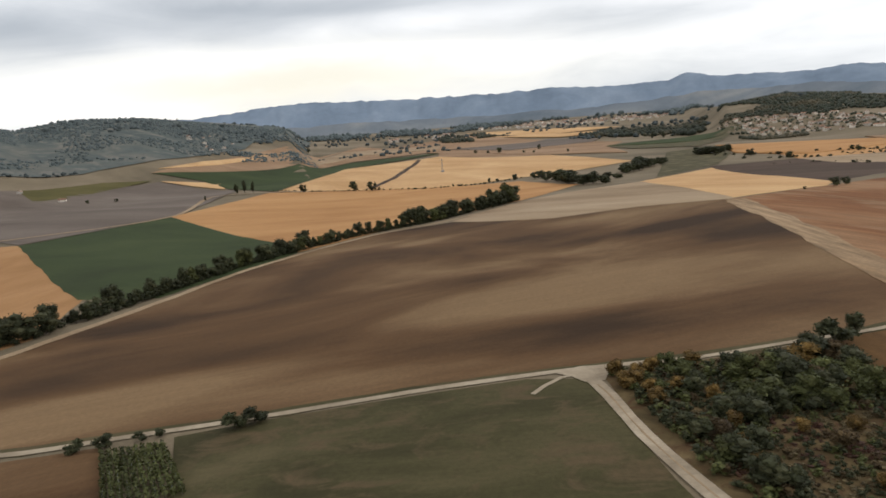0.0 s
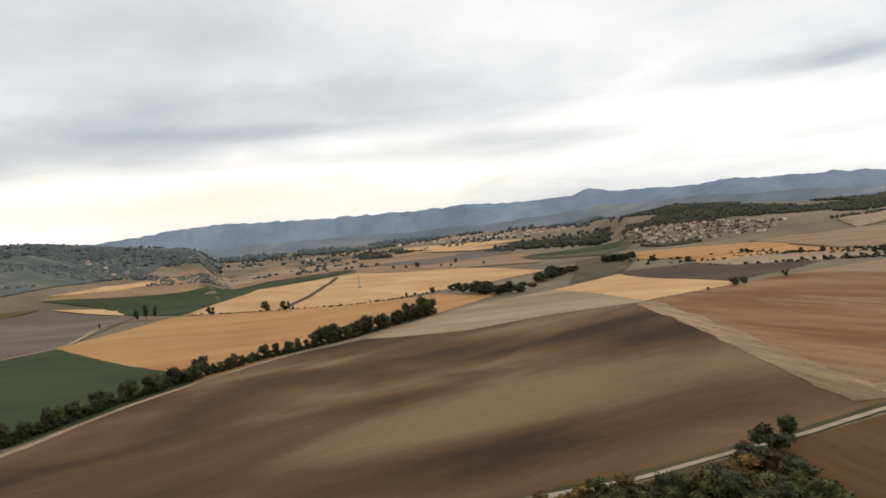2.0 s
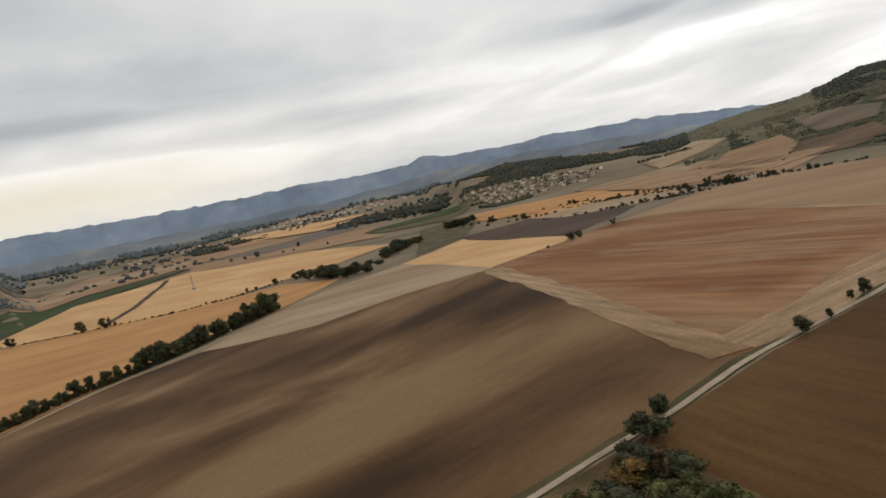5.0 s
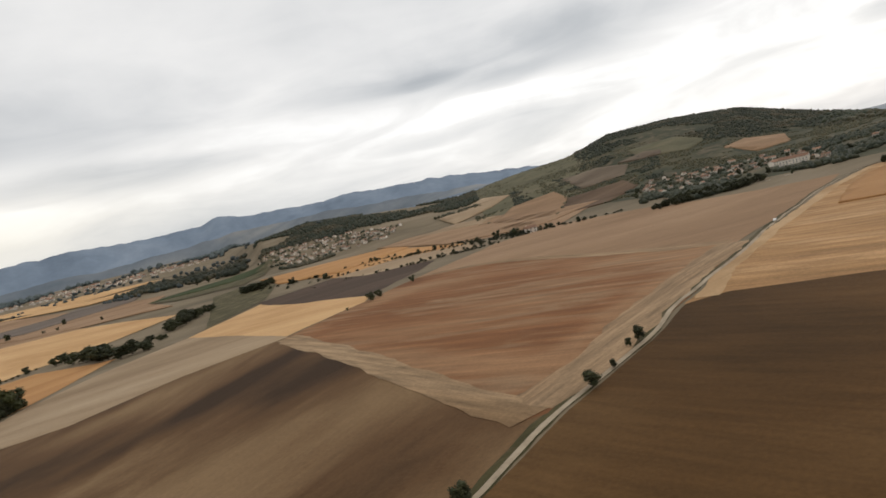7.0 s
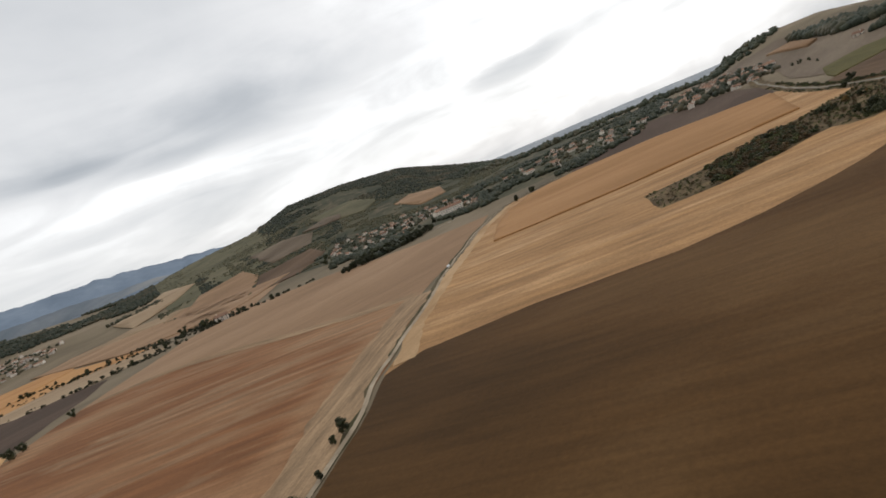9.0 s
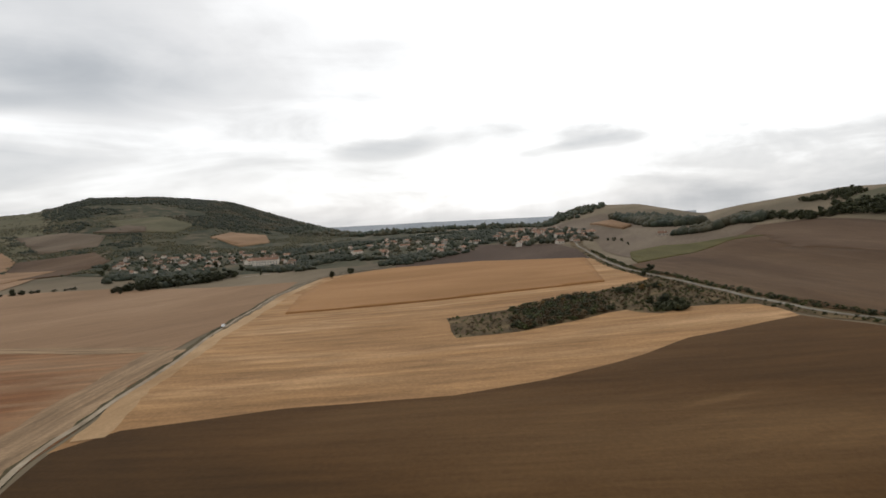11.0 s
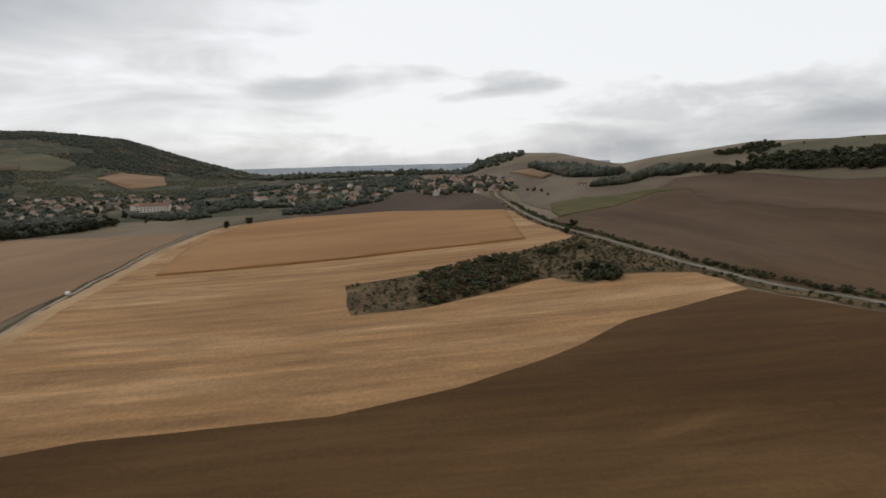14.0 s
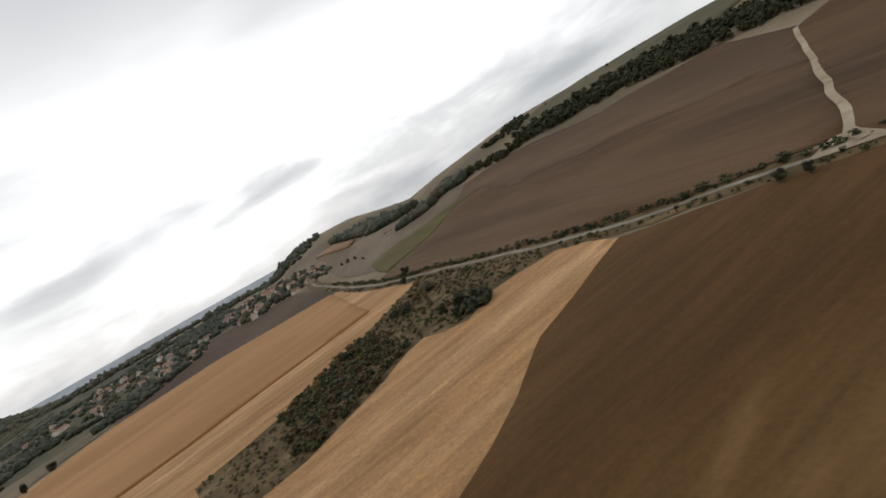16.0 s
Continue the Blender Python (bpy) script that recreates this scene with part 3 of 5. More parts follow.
def build_far_plain():
    verts, faces = [], []
    az = np.arange(72, 110, 0.5)
    for i, a in enumerate(az):
        top = -1.3 + 0.05 * noise.noise((a * 0.3, 2, 0))
        for k, (dd, e) in enumerate(((3500, -2.6), (3900, -2.25), (4300, -1.75), (4750, top))):
            r = radians(a)
            verts.append((CX + math.sin(r) * dd, CY + math.cos(r) * dd, CZ + math.tan(radians(e)) * dd))
        if i:
            p, q = (i - 1) * 4, i * 4
            faces += [(p + k, q + k, q + k + 1, p + k + 1) for k in range(3)]
    tagged(new("far_plain", mesh_of("far_plain", verts, faces, M_HAZE)), "distant plain, distance haze put into its blue", "plain", kind="structure")


build_far_plain()

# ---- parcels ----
field("ploughed_field", [(-215, 60), (-182, 171), (-155, 273), (-137, 357), (-116, 409), (-70, 482), (-4, 505), (35, 455), (70, 425), (129, 425), (189, 406), (165, 290), (135, 156), (140, 148.5), (116, 143.5), (96, 139.5), (58, 133.5), (18, 132.5), (-43, 123.5), (-90, 117.5), (-122, 113.5), (-190, 87)], M_PLOUGH, "wide ploughed brown field with pale and dark patches")
field("pale_field", [(-4, 508), (35, 575), (67, 629), (120, 680), (220, 715), (200, 470), (189, 408), (129, 427), (70, 427), (35, 457)], M_PALE, "pale harrowed field beside the hedge")
field("orange_field", [(-406, 823), (-355, 1112), (-131, 1008), (-8, 955), (98, 935), (157, 791), (68, 650), (30, 608), (-20, 548), (-72, 502), (-118, 428), (-147, 490)],
      M_ORANGE, "ripe orange field behind the hedge")
field("green_field", [(-471, 616), (-406, 823), (-147, 490), (-120, 425), (-160, 300), (-215, 318)], M_GREEN, "dark green crop field")
field("orange_field", [(-575, 603), (-471, 616), (-215, 318), (-180, 230), (-225, 90), (-330, 150), (-562, 434)], M_WHEAT, "dull orange field beside the green crop")
field("golden_field", [(-343, 1134), (-324, 1715), (-60, 1951), (232, 1511), (314, 1093), (167, 1000), (105, 998), (-7, 959), (-135, 1017)], M_GOLD,
      "bright golden straw field with a mast")
field("green_field", [(-746, 1452), (-481, 1612), (-337, 1960), (-59, 2117), (-196, 1890), (-328, 1723), (-354, 1143), (-602, 1402)], M_GREEN,
      "long green crop strip")
field("pale_field", [(-682, 1361), (-528, 1384), (-513, 1293), (-646, 1346)], M_GOLD, "narrow pale straw strip")
field("golden_field", [(220, 715), (348, 830), (303, 603), (285, 456), (265, 432), (192, 412)], M_GOLD, "golden stubble parcel")
field("bare_field", [(359, 858), (480, 861), (491, 747), (505, 643), (407, 548), (290, 460), (306, 603)], M_PURPLE, "bare dark soil parcel")
field("tan_field", [(-370, 2360), (-69, 2742), (46, 2939), (524, 1952), (427, 1733), (248, 1596), (234, 1523), (-58, 1963), (-59, 2117)], M_TAN,
      "wide tan fields on the plain")
field("green_field", [(437, 1777), (630, 1882), (797, 1727), (529, 1344), (430, 1484)], M_GRASS, "green meadow on the plain")
field("tan_field", [(-746, 1452), (-637, 1833), (-417, 2623), (-63, 2197), (-344, 1999), (-486, 1628)], M_TAN, "long tan stubble parcel")
field("bare_field", [(-756, 820), (-837, 1159), (-684, 1350), (-466, 1243), (-405, 836), (-479, 625)], M_GREYSOIL, "grey bare soil parcel")
field("golden_field", [(571, 1195), (766, 1157), (667, 745), (599, 860), (486, 865)], M_ORANGE, "orange stubble below the village")
field("pale_field", [(485, 861), (599, 856), (664, 742), (597, 653), (515, 674), (469, 743)], M_PALE, "pale stubble strip between hedges")
field("reddish_field", [(189, 405), (264, 429), (350, 472), (386, 410), (365, 280), (347, 188), (251.4, 166.4), (186.3, 152.9), (140.3, 148.6), (133.2, 154.2), (154.3, 233)], M_RED,
      "reddish stubble field with paler streaks")
field("tan_field", [(349, 473), (591, 615), (717, 622), (730, 466), (706, 441), (690, 316), (698, 245), (346, 194), (366, 280), (388, 410)], M_TAN,
      "even tan stubble field beside the lane")
field("tan_field", [(804, 1210), (891, 1207), (1025, 1047), (994, 835), (1011, 740), (709, 604), (691, 777)], M_TAN, "tan field on the lower slope")
field("pale_field", [(843, 1189), (993, 1135), (1019, 1022), (944, 1001)], M_PALE, "pale strip on the slope", lift=0.4)
field("dark_ploughed_field", [(226, 157), (240, 151), (251, 110), (253, 86), (253, 62), (262, 36), (284, 2), (301, -17), (312, -40), (323, -66), (290, -78), (270, -89), (246, -97), (188, -108), (91, -100), (86, 45), (88, 134), (97, 136), (116, 139), (140, 144), (186, 149)], M_PLOUGH2, "dark brown ploughed field with harrow marks")
field("stubble_field", [(226, 158), (310, 172), (416, 195), (500, 209), (597, 224), (720, 222), (766, 175), (768, 153), (707, -60), (612, -60), (507, -56), (437, -62), (379, -55), (345, -68), (323, -66), (312, -40), (301, -17), (284, 2), (262, 36), (253, 62), (253, 86), (251, 110), (240, 151)], M_STUBBLE, "golden stubble with mown swaths")
field("wheat_field", [(463, 178), (560, 199), (650, 208), (735, 196), (766, 153), (765, 55), (709, -52), (600, -40), (500, -28), (480, 80)], M_WHEAT, "standing ripe wheat", lift=0.9, skirt=1.3)
field("bare_field", [(766, 153), (902, 148), (1000, 60), (920, -50), (823, -63), (709, -56), (766, 55)], M_PURPLE, "bare dark soil beyond the wheat")
THICKET_GROUND = [(392, 71), (336, 64), (338, 40), (354, 14), (368, -4), (371, -14), (360, -18), (354, -24), (366, -38), (364, -52), (357, -64), (405, -65), (480, -63), (500, -64), (482, -50), (453, -20), (428, 10), (405, 38), (398, 50)]
field("scrub_ground", THICKET_GROUND, M_SCRUB,
      "rough dry grass under the thicket", lift=0.1)
field("tan_field", [(780, -89), (934, -109), (1160, -94), (1525, -37), (1762, -86), (1342, -250), (932, -272), (761, -258), (729, -209), (674, -140), (604, -99), (706, -91)], M_DULL, "dull tan slopes below the hill village", lift=0.2)
field("yellow_strip", [(623, -84), (687, -95), (741, -108), (797, -160), (769, -205), (735, -222), (705, -229), (726, -200), (674, -140)], M_YELLOW, "yellow-green fallow strip below the hill", lift=0.5)
field("hill_field", [(277, -106), (300, -92), (335, -82), (405, -76), (493, -74), (539, -71), (605, -72), (640, -110), (690, -165), (728, -207), (699, -230), (657, -215), (600, -205), (520, -220), (395, -235), (355, -222), (300, -143)], M_HILL, "ploughed brown field on the hillside", lift=0.3)
field("hill_field", [(355, -224), (395, -237), (520, -222), (600, -207), (657, -217), (700, -232), (730, -209), (790, -262), (739, -291), (667, -296), (582, -296), (491, -342), (410, -306)], M_HILL2, "reddish brown field high on the hillside", lift=0.3)
field("hill_field", [(262, -101), (273, -109), (296, -144), (351, -223), (406, -305), (400, -345), (218, -322), (103, -108), (190, -108)], M_HILL, "ploughed brown field beside the farm track", lift=0.5)
field("garden_plot", [(-150, 98), (-122, 109), (-78, 113), (-62, 86), (-80, 50), (-170, 60)], M_PLOUGH, "small bare plot beside the track")
field("meadow", [(-62, 115), (-43, 119), (17, 128), (30, 125), (32, 105), (34, 80), (41, 40), (46, 0), (78, -95), (-66, -60), (-80, 48), (-50, 88)], M_LAWN, "rough meadow beside the track")
field("wood_floor", [(35, 129), (58, 129.5), (88, 134), (88, 40), (92, -95), (62, -30), (50, 20), (45, 50), (40, 73), (36, 100)], M_SCRUB, "grass and leaf litter under the copse")

# patchwork of the far plain and slopes
field("tan_field", [(804, 1210), (888, 1134), (995, 829), (1011, 740), (804, 684), (741, 680), (697, 827)], M_TAN, "tan field below the hill", lift=0.8)
field("orange_field", [(1282, -165), (1267, -198), (1124, -201), (1095, -182)], M_TAN, "pale stubble on the far hill", lift=3.2)
field("pale_field", [(-751, 1500), (-703, 1657), (-582, 1874), (-589, 1795), (-657, 1633)], M_GOLD, "pale straw strip on the plain", lift=0.3)
field("pale_field", [(-560, 1860), (-462, 2416), (-69, 2440), (-71, 2282), (-346, 2223), (-480, 1849)], M_PALE, "wide pale parcel on the plain", lift=0.4)
field("bare_field", [(-29, 2243), (291, 2282), (366, 2375), (506, 2202), (462, 2076), (176, 1991)], M_GREYSOIL, "bare pinkish soil parcel", lift=0.4)
field("golden_field", [(48, 3034), (521, 2869), (713, 2663), (320, 2586)], M_GOLD, "golden parcel before the town")
field("bare_field", [(95, 1934), (427, 1733), (374, 1338), (242, 1568)], M_TAN, "brown stubble behind the golden field", lift=0.4)
field("green_field", [(441, 1797), (516, 1848), (731, 1872), (764, 1652), (571, 1654)], M_GREEN, "bright green strip on the plain", lift=0.6)
field("meadow", [(247, 750), (423, 1221), (514, 1269), (479, 1068), (378, 890)], M_GRASS, "rough green pasture by the wood")
field("orange_field", [(557, 1311), (705, 1201), (809, 1117), (733, 1001), (529, 925), (488, 1062)], M_ORANGE, "orange stubble before the village", lift=0.3)
field("yellow_strip", [(-926, 1236), (-794, 1329), (-707, 1364), (-768, 1219), (-830, 1148)], M_YELLOW, "yellow-green parcel")
field("bare_field", [(-1073, 1167), (-926, 1236), (-739, 1170), (-651, 836), (-709, 773)], M_GREYSOIL, "grey bare parcel on the plain")
field("meadow", [(541, -411), (605, -400), (714, -364), (763, -353), (797, -365), (823, -415), (721, -505), (530, -514)], M_MEADOW, "dry pasture on the hill crown", lift=0.8)

field("pale_field", [(1436, 949), (1532, 928), (1526, 881), (1472, 852), (1447, 888)], M_DULL, "dull clearing in the woods", lift=2.6)
field("pale_field", [(123, 2727), (374, 2596), (729, 2517), (711, 2428), (405, 2426)], M_GOLD, "pale straw parcel before the town", lift=0.6)
field("meadow", [(1011, 1047), (1624, 1706), (1811, 1556), (1922, 1367), (1311, 931), (1071, 913)], M_MEADOW, "grey-green grazing on the hill flank", lift=-0.3)
field("wood_floor", [(825, 410), (945, 678), (1007, 741), (1174, 943), (1410, 1203), (1870, 1367), (2258, 1026), (2082, 631), (1866, 334), (1421, 92), (1055, 8), (835, 207)], M_FLOOR,
      "dark undergrowth and gardens on the hill", lift=-0.4)

field("orange_field", [(1458, 682), (1596, 673), (1650, 623), (1480, 555), (1372, 580)], M_TAN, "warm stubble high on the hill", lift=0.8)
field("meadow", [(1584, 1006), (1696, 916), (1616, 796), (1487, 781), (1459, 896)], M_MEADOW, "grey-green pasture on the hill", lift=0.8)
field("pale_field", [(1096, 1313), (1330, 1372), (1281, 1217), (1149, 1169), (994, 1141)], M_PALE, "pale stubble on the hill flank", lift=0.8)
field("tan_field", [(838, 895), (1106, 1047), (1229, 1016), (1124, 900), (874, 739), (714, 697)], M_TAN, "warm tan field on the hill flank", lift=0.8)
field("bare_field", [(862, 723), (1117, 888), (1226, 816), (1146, 736), (949, 672)], M_HILL2, "brown vineyard slope under the hill", lift=0.8)
field("tan_field", [(1384, 1101), (1432, 1019), (1407, 910), (1288, 851), (1209, 912)], M_DULL, "dull olive slope under the woods", lift=0.8)
field("orange_field", [(1443, 674), (1586, 686), (1593, 609), (1518, 567), (1404, 597)], M_TAN, "stubble clearing above the village", lift=0.8)

field("far_slopes", [(-898, 1414), (-1046, 1359), (-1116, 1220), (-1251, 1119), (-1375, 1005), (-2031, 1286), (-1854, 2463), (-1197, 3142), (-743, 3091), (-678, 2595), (-610, 2436), (-716, 2146), (-689, 1943), (-768, 1683)], M_FARSLOPE, "slopes of the western hills, distance haze put into their grey", lift=-0.3)

# ---- lanes and tracks ----
LANE = [(-190, 85), (-122, 112), (-90, 116), (-43, 122), (18, 131), (58, 132), (96, 138), (116, 142), (140, 147), (186, 152), (233, 163), (310, 176), (416, 199), (500, 214), (597, 229), (660, 231), (722, 227), (764, 203), (784, 170), (838, 141), (930, 60)]
ribbon("verge", LANE, 4.6, M_LAWN, "grass verge along the lane", "verge", 0.32, 0.5, side=1.1)
ribbon("lane", LANE[:6], 2.4, M_TRACK, "pale beaten farm lane", "lane", 0.43)
ribbon("lane", LANE[5:11], 1.8, M_TRACK, "pale gravel farm lane", "lane", 0.45)
ribbon("lane", LANE[10:], 1.9, M_TRACK, "pale worn farm lane", "lane", 0.45)
ROAD2 = [(1216, -120), (1045, -98), (900, -75), (777, -69), (612, -63), (539, -65), (493, -68), (405, -70), (335, -76), (299, -86), (262, -97), (230, -103), (159, -112), (100, -105)]
ribbon("verge", ROAD2, 15, M_SCRUB, "scrubby verge along the country road", "verge", 0.32, 0.35)
ribbon("country_road", ROAD2, 2.9, M_ROAD, "narrow pale country road", "road", 0.5, 0.05)
ribbon("farm_track", [(266, -98), (275, -108), (298, -143), (353, -222), (408, -304)], 2.8, M_TRACK, "stony farm track up the hill", "track", 0.75)
field("track_junction", [(254, -99.5), (262, -96.5), (276, -92), (276, -98), (277.5, -110), (274.5, -110), (267, -102)], M_TRACK, "flared gravel junction of track and country road", lift=0.24)
ribbon("farm_track", [(31, 131), (32, 122), (33, 115), (34, 103), (36, 88), (39, 73), (43, 50), (48, 20), (60, -30), (80, -95)], 3.4, M_TRACK, "pale farm track beside the copse", "track", 0.5)
ribbon("farm_track", [(17, 119), (20, 123), (25, 127.5), (31, 129)], 1.2, M_TRACK, "curved short cut of the farm track", "track", 0.44)
ribbon("grass_crown", [(32, 121), (33, 115), (34, 103), (36, 88), (39, 73), (43, 50)], 0.45, M_PALE, "worn dry grass between the wheel ruts", "grass", 0.56, 0.9)
field("track_junction", [(24, 131), (28, 128), (30, 124), (34, 124), (36, 129), (42, 132), (31, 132.5)], M_TRACK, "beaten gravel where the track meets the lane", lift=0.2)
ribbon("headland", [(233.2, 154.7), (273.7, 166.1), (323, 176), (423, 194), (504, 207), (603, 220), (712, 221)], 8, M_HEADLAND, "pale mown headland beside the lane", "headland", 0.36, 0.4)
# this strip is a painted shadow line along the wheat's foot
ribbon("crop_edge", [(463, 178), (471, 128), (480, 80), (500, -28)], 1.6, M_EDGE_SHADE, "dark strip along the wheat, its edge shade put into colour", "crop edge", 0.55, 0.3)
HEDGE_TRACK = [(-215, 60), (-182, 171), (-155, 273), (-137, 357), (-116, 409), (-70, 482), (-11, 518), (35, 578), (70, 634)]
ribbon("farm_track", HEDGE_TRACK, 6, M_PALE, "dusty track along the hedge", "track", 0.45, 0.3)
ribbon("field_path", [(-155, 1039), (-139, 1152), (-129, 1267), (-123, 1543), (-119, 1869)], 14, M_PURPLE, "dark path across the golden field", "path", 0.6)
ribbon("farm_track", [(-570, 642), (-508, 683), (-406, 828), (-461, 1104), (-346, 1121), (-272, 1082)], 8, M_PALE, "pale track past the poplars", "track", 0.6)
ribbon("tyre_lane", [(188, 403), (166.6, 289.9), (148, 211.8), (135.7, 152.1)], 13, M_BEATEN, "pale beaten strip at the field edge", "track", 0.42, 0.2)

ribbon("tyre_lane", [(140.9, 158.2), (164.1, 158.2), (203.3, 166.5), (261.8, 178.7), (348, 195)], 17, M_BEATEN2, "pale beaten strip beside the lane", "track", 0.40, 0.3)
ribbon("tyre_lane", [(352, 199), (361, 280), (383, 404), (358, 468)], 15, M_BEATEN, "pale beaten strip between the stubbles", "track", 0.41, 0.3)
# ---- trees ----
def part(name, bm, mat, parent, label=""):
    me = bpy.data.meshes.new(name)
    bm.to_mesh(me)
    bm.free()
    me.materials.append(mat)
    ob = new(name, me)
    ob.parent = parent
    return tagged(ob, label) if label else ob


def limb(bm, a, b, r0, r1, n=6):
    d = (b - a)
    m = Matrix.Translation((a + b) / 2) @ d.to_track_quat("Z", "Y").to_matrix().to_4x4()
    bmesh.ops.create_cone(bm, cap_ends=True, segments=n, radius1=r0, radius2=r1, depth=d.length, matrix=m)


def crown_mesh(rng, h, w, low, lobes, leaves, leaf, level=2):
    """A crown of lobes: a broken inner mass and many loose sprays of leaves round it."""
    verts, faces = [], []
    L = []
    for i in range(lobes):
        a, k = rng.uniform(0, 6.283), rng.random()
        z = low + (h - low) * (0.15 + 0.7 * (i + 0.5) / lobes)
        sp = math.sin(math.pi * min(1, max(0.12, (z - low) / (h - low)))) ** 0.7
        rr = w * 0.5 * sp * (0.25 + 0.5 * k)
        L.append((Vector((math.cos(a) * rr, math.sin(a) * rr, z)), w * rng.uniform(0.17, 0.28), (h - low) * rng.uniform(0.13, 0.22)))
    for c, rx, rz in L:
        bm = bmesh.new()
        bmesh.ops.create_icosphere(bm, subdivisions=level, radius=1)
        o = len(verts)
        s = rng.uniform(0, 50)
        for v in bm.verts:
            k = 0.72 + 0.4 * noise.noise(v.co * 1.9 + Vector((s, 0, 0)))
            verts.append((c.x + v.co.x * rx * k, c.y + v.co.y * rx * k, c.z + v.co.z * rz * k))
        bm.verts.ensure_lookup_table()
        faces += [tuple(o + v.index for v in f.verts) for f in bm.faces]
        bm.free()
    for i in range(leaves):
        c, rx, rz = L[i % len(L)]
        d = Vector((rng.gauss(0, 1), rng.gauss(0, 1), rng.gauss(0, 1))).normalized()
        k = rng.uniform(0.75, 1.18)
        p = c + Vector((d.x * rx * k, d.y * rx * k, d.z * rz * k))
        u = Vector((rng.gauss(0, 1), rng.gauss(0, 1), rng.gauss(0, 0.6))).normalized()
        v = u.cross(Vector((rng.gauss(0, 1), rng.gauss(0, 1), rng.gauss(0, 1)))).normalized()
        s = leaf * rng.uniform(0.6, 1.5)
        o = len(verts)
        verts += [tuple(p - u * s), tuple(p + v * s * 0.55), tuple(p + u * s), tuple(p - v * s * 0.55)]
        faces.append((o, o + 1, o + 2, o + 3))
    return verts, faces


def make_tree(name, label, seed, h, w, low, lobes, leaves, leaf, mat, category="tree", group=""):
    rng = random.Random(seed)
    root = new(name)
    tagged(root, label, category, group)
    bm = bmesh.new()
    top = Vector((rng.uniform(-0.3, 0.3), rng.uniform(-0.3, 0.3), low + (h - low) * 0.55))
    limb(bm, Vector((0, 0, -0.6)), Vector((0, 0, low)), h * 0.022 + 0.05, h * 0.016 + 0.03)
    limb(bm, Vector((0, 0, low)), top, h * 0.016 + 0.03, h * 0.005)
    for i in range(5):
        a = rng.uniform(0, 6.283)
        z = low + (h - low) * rng.uniform(0.05, 0.4)
        limb(bm, Vector((0, 0, z)), Vector((math.cos(a) * w * 0.33, math.sin(a) * w * 0.33, z + (h - low) * 0.25)), h * 0.009, h * 0.003, 5)
    part("trunk", bm, M_BARK, root)
    v, f = crown_mesh(rng, h, w, low, lobes, leaves, leaf)
    c = new("crown", mesh_of("crown", v, f, mat, False))
    c.parent = root
    return root


def crown_bank(seed, n, h, w, lobes, leaves, leaf):
    out = []
    for i in range(n):
        v, f = crown_mesh(random.Random(seed + i), h, w, 0.1, lobes, leaves, leaf, 1)
        tri = [t for q in f for t in ([q] if len(q) == 3 else [(q[0], q[1], q[2]), (q[0], q[2], q[3])])]
        out.append((np.array(v) / (w, w, h), np.array(tri)))
    return out


def raw_mesh(name, V, Fc, mat):
    me = bpy.data.meshes.new(name)
    me.vertices.add(len(V))
    me.vertices.foreach_set("co", V.ravel())
    me.loops.add(Fc.size)
    me.loops.foreach_set("vertex_index", Fc.ravel())
    me.polygons.add(len(Fc))
    me.polygons.foreach_set("loop_start", np.arange(0, Fc.size, 3))
    me.update(calc_edges=True)
    me.materials.append(mat)
    return me


SCRUB_BANK = crown_bank(700, 5, 4, 5, 7, 80, 0.42)
LOW_BANK = crown_bank(740, 4, 4, 5, 3, 26, 0.6)
TREE_BANK = crown_bank(720, 5, 11, 10, 10, 80, 0.9)


def thicket(name, label, spots, mat, bank, category="thicket"):
    """Close growth that nobody could count, in one mesh. Spots: x, y, height, width."""
    vs, fs, o = [], [], 0
    for x, y, h, w in spots:
        V, Fc = bank[RNG.randrange(len(bank))]
        a = RNG.uniform(0, 6.283)
        c, sn = math.cos(a), math.sin(a)
        vs.append(np.stack([x + w * (V[:, 0] * c - V[:, 1] * sn), y + w * (V[:, 0] * sn + V[:, 1] * c), hz(x, y) + V[:, 2] * h], 1))
        fs.append(Fc + o)
        o += len(V)
    return tagged(new(name, raw_mesh(name, np.concatenate(vs), np.concatenate(fs), mat)), label, category, kind="stuff")


def inside(x, y, poly):
    hit = False
    for (x1, y1), (x2, y2) in zip(poly, poly[1:] + poly[:1]):
        if (y1 > y) != (y2 > y) and x < (x2 - x1) * (y - y1) / (y2 - y1) + x1:
            hit = not hit
    return hit


RNG = random.Random(11)
USED = set()


class Kind:
    """Several tree shapes of one kind; the first planting of each shape is the shape itself."""

    def __init__(self, shapes):
        self.shapes = shapes

    def put(self, x, y, h, group="", wide=1.0):
        base, hh = self.shapes[RNG.randrange(len(self.shapes))]
        s = h / hh
        t = RNG.uniform(0, 360)
        if base.name not in USED:
            USED.add(base.name)
            base.matrix_world = pose(x, y, hz(x, y), 0, 0, t) @ Matrix.Diagonal((s * wide, s * wide, s, 1))
            return tagged(base, "", "", group)
        ob = copy_thing(base, pose(x, y, hz(x, y), 0, 0, t))
        ob.scale = (s * wide, s * wide, s)
        return tagged(ob, "", "", group)


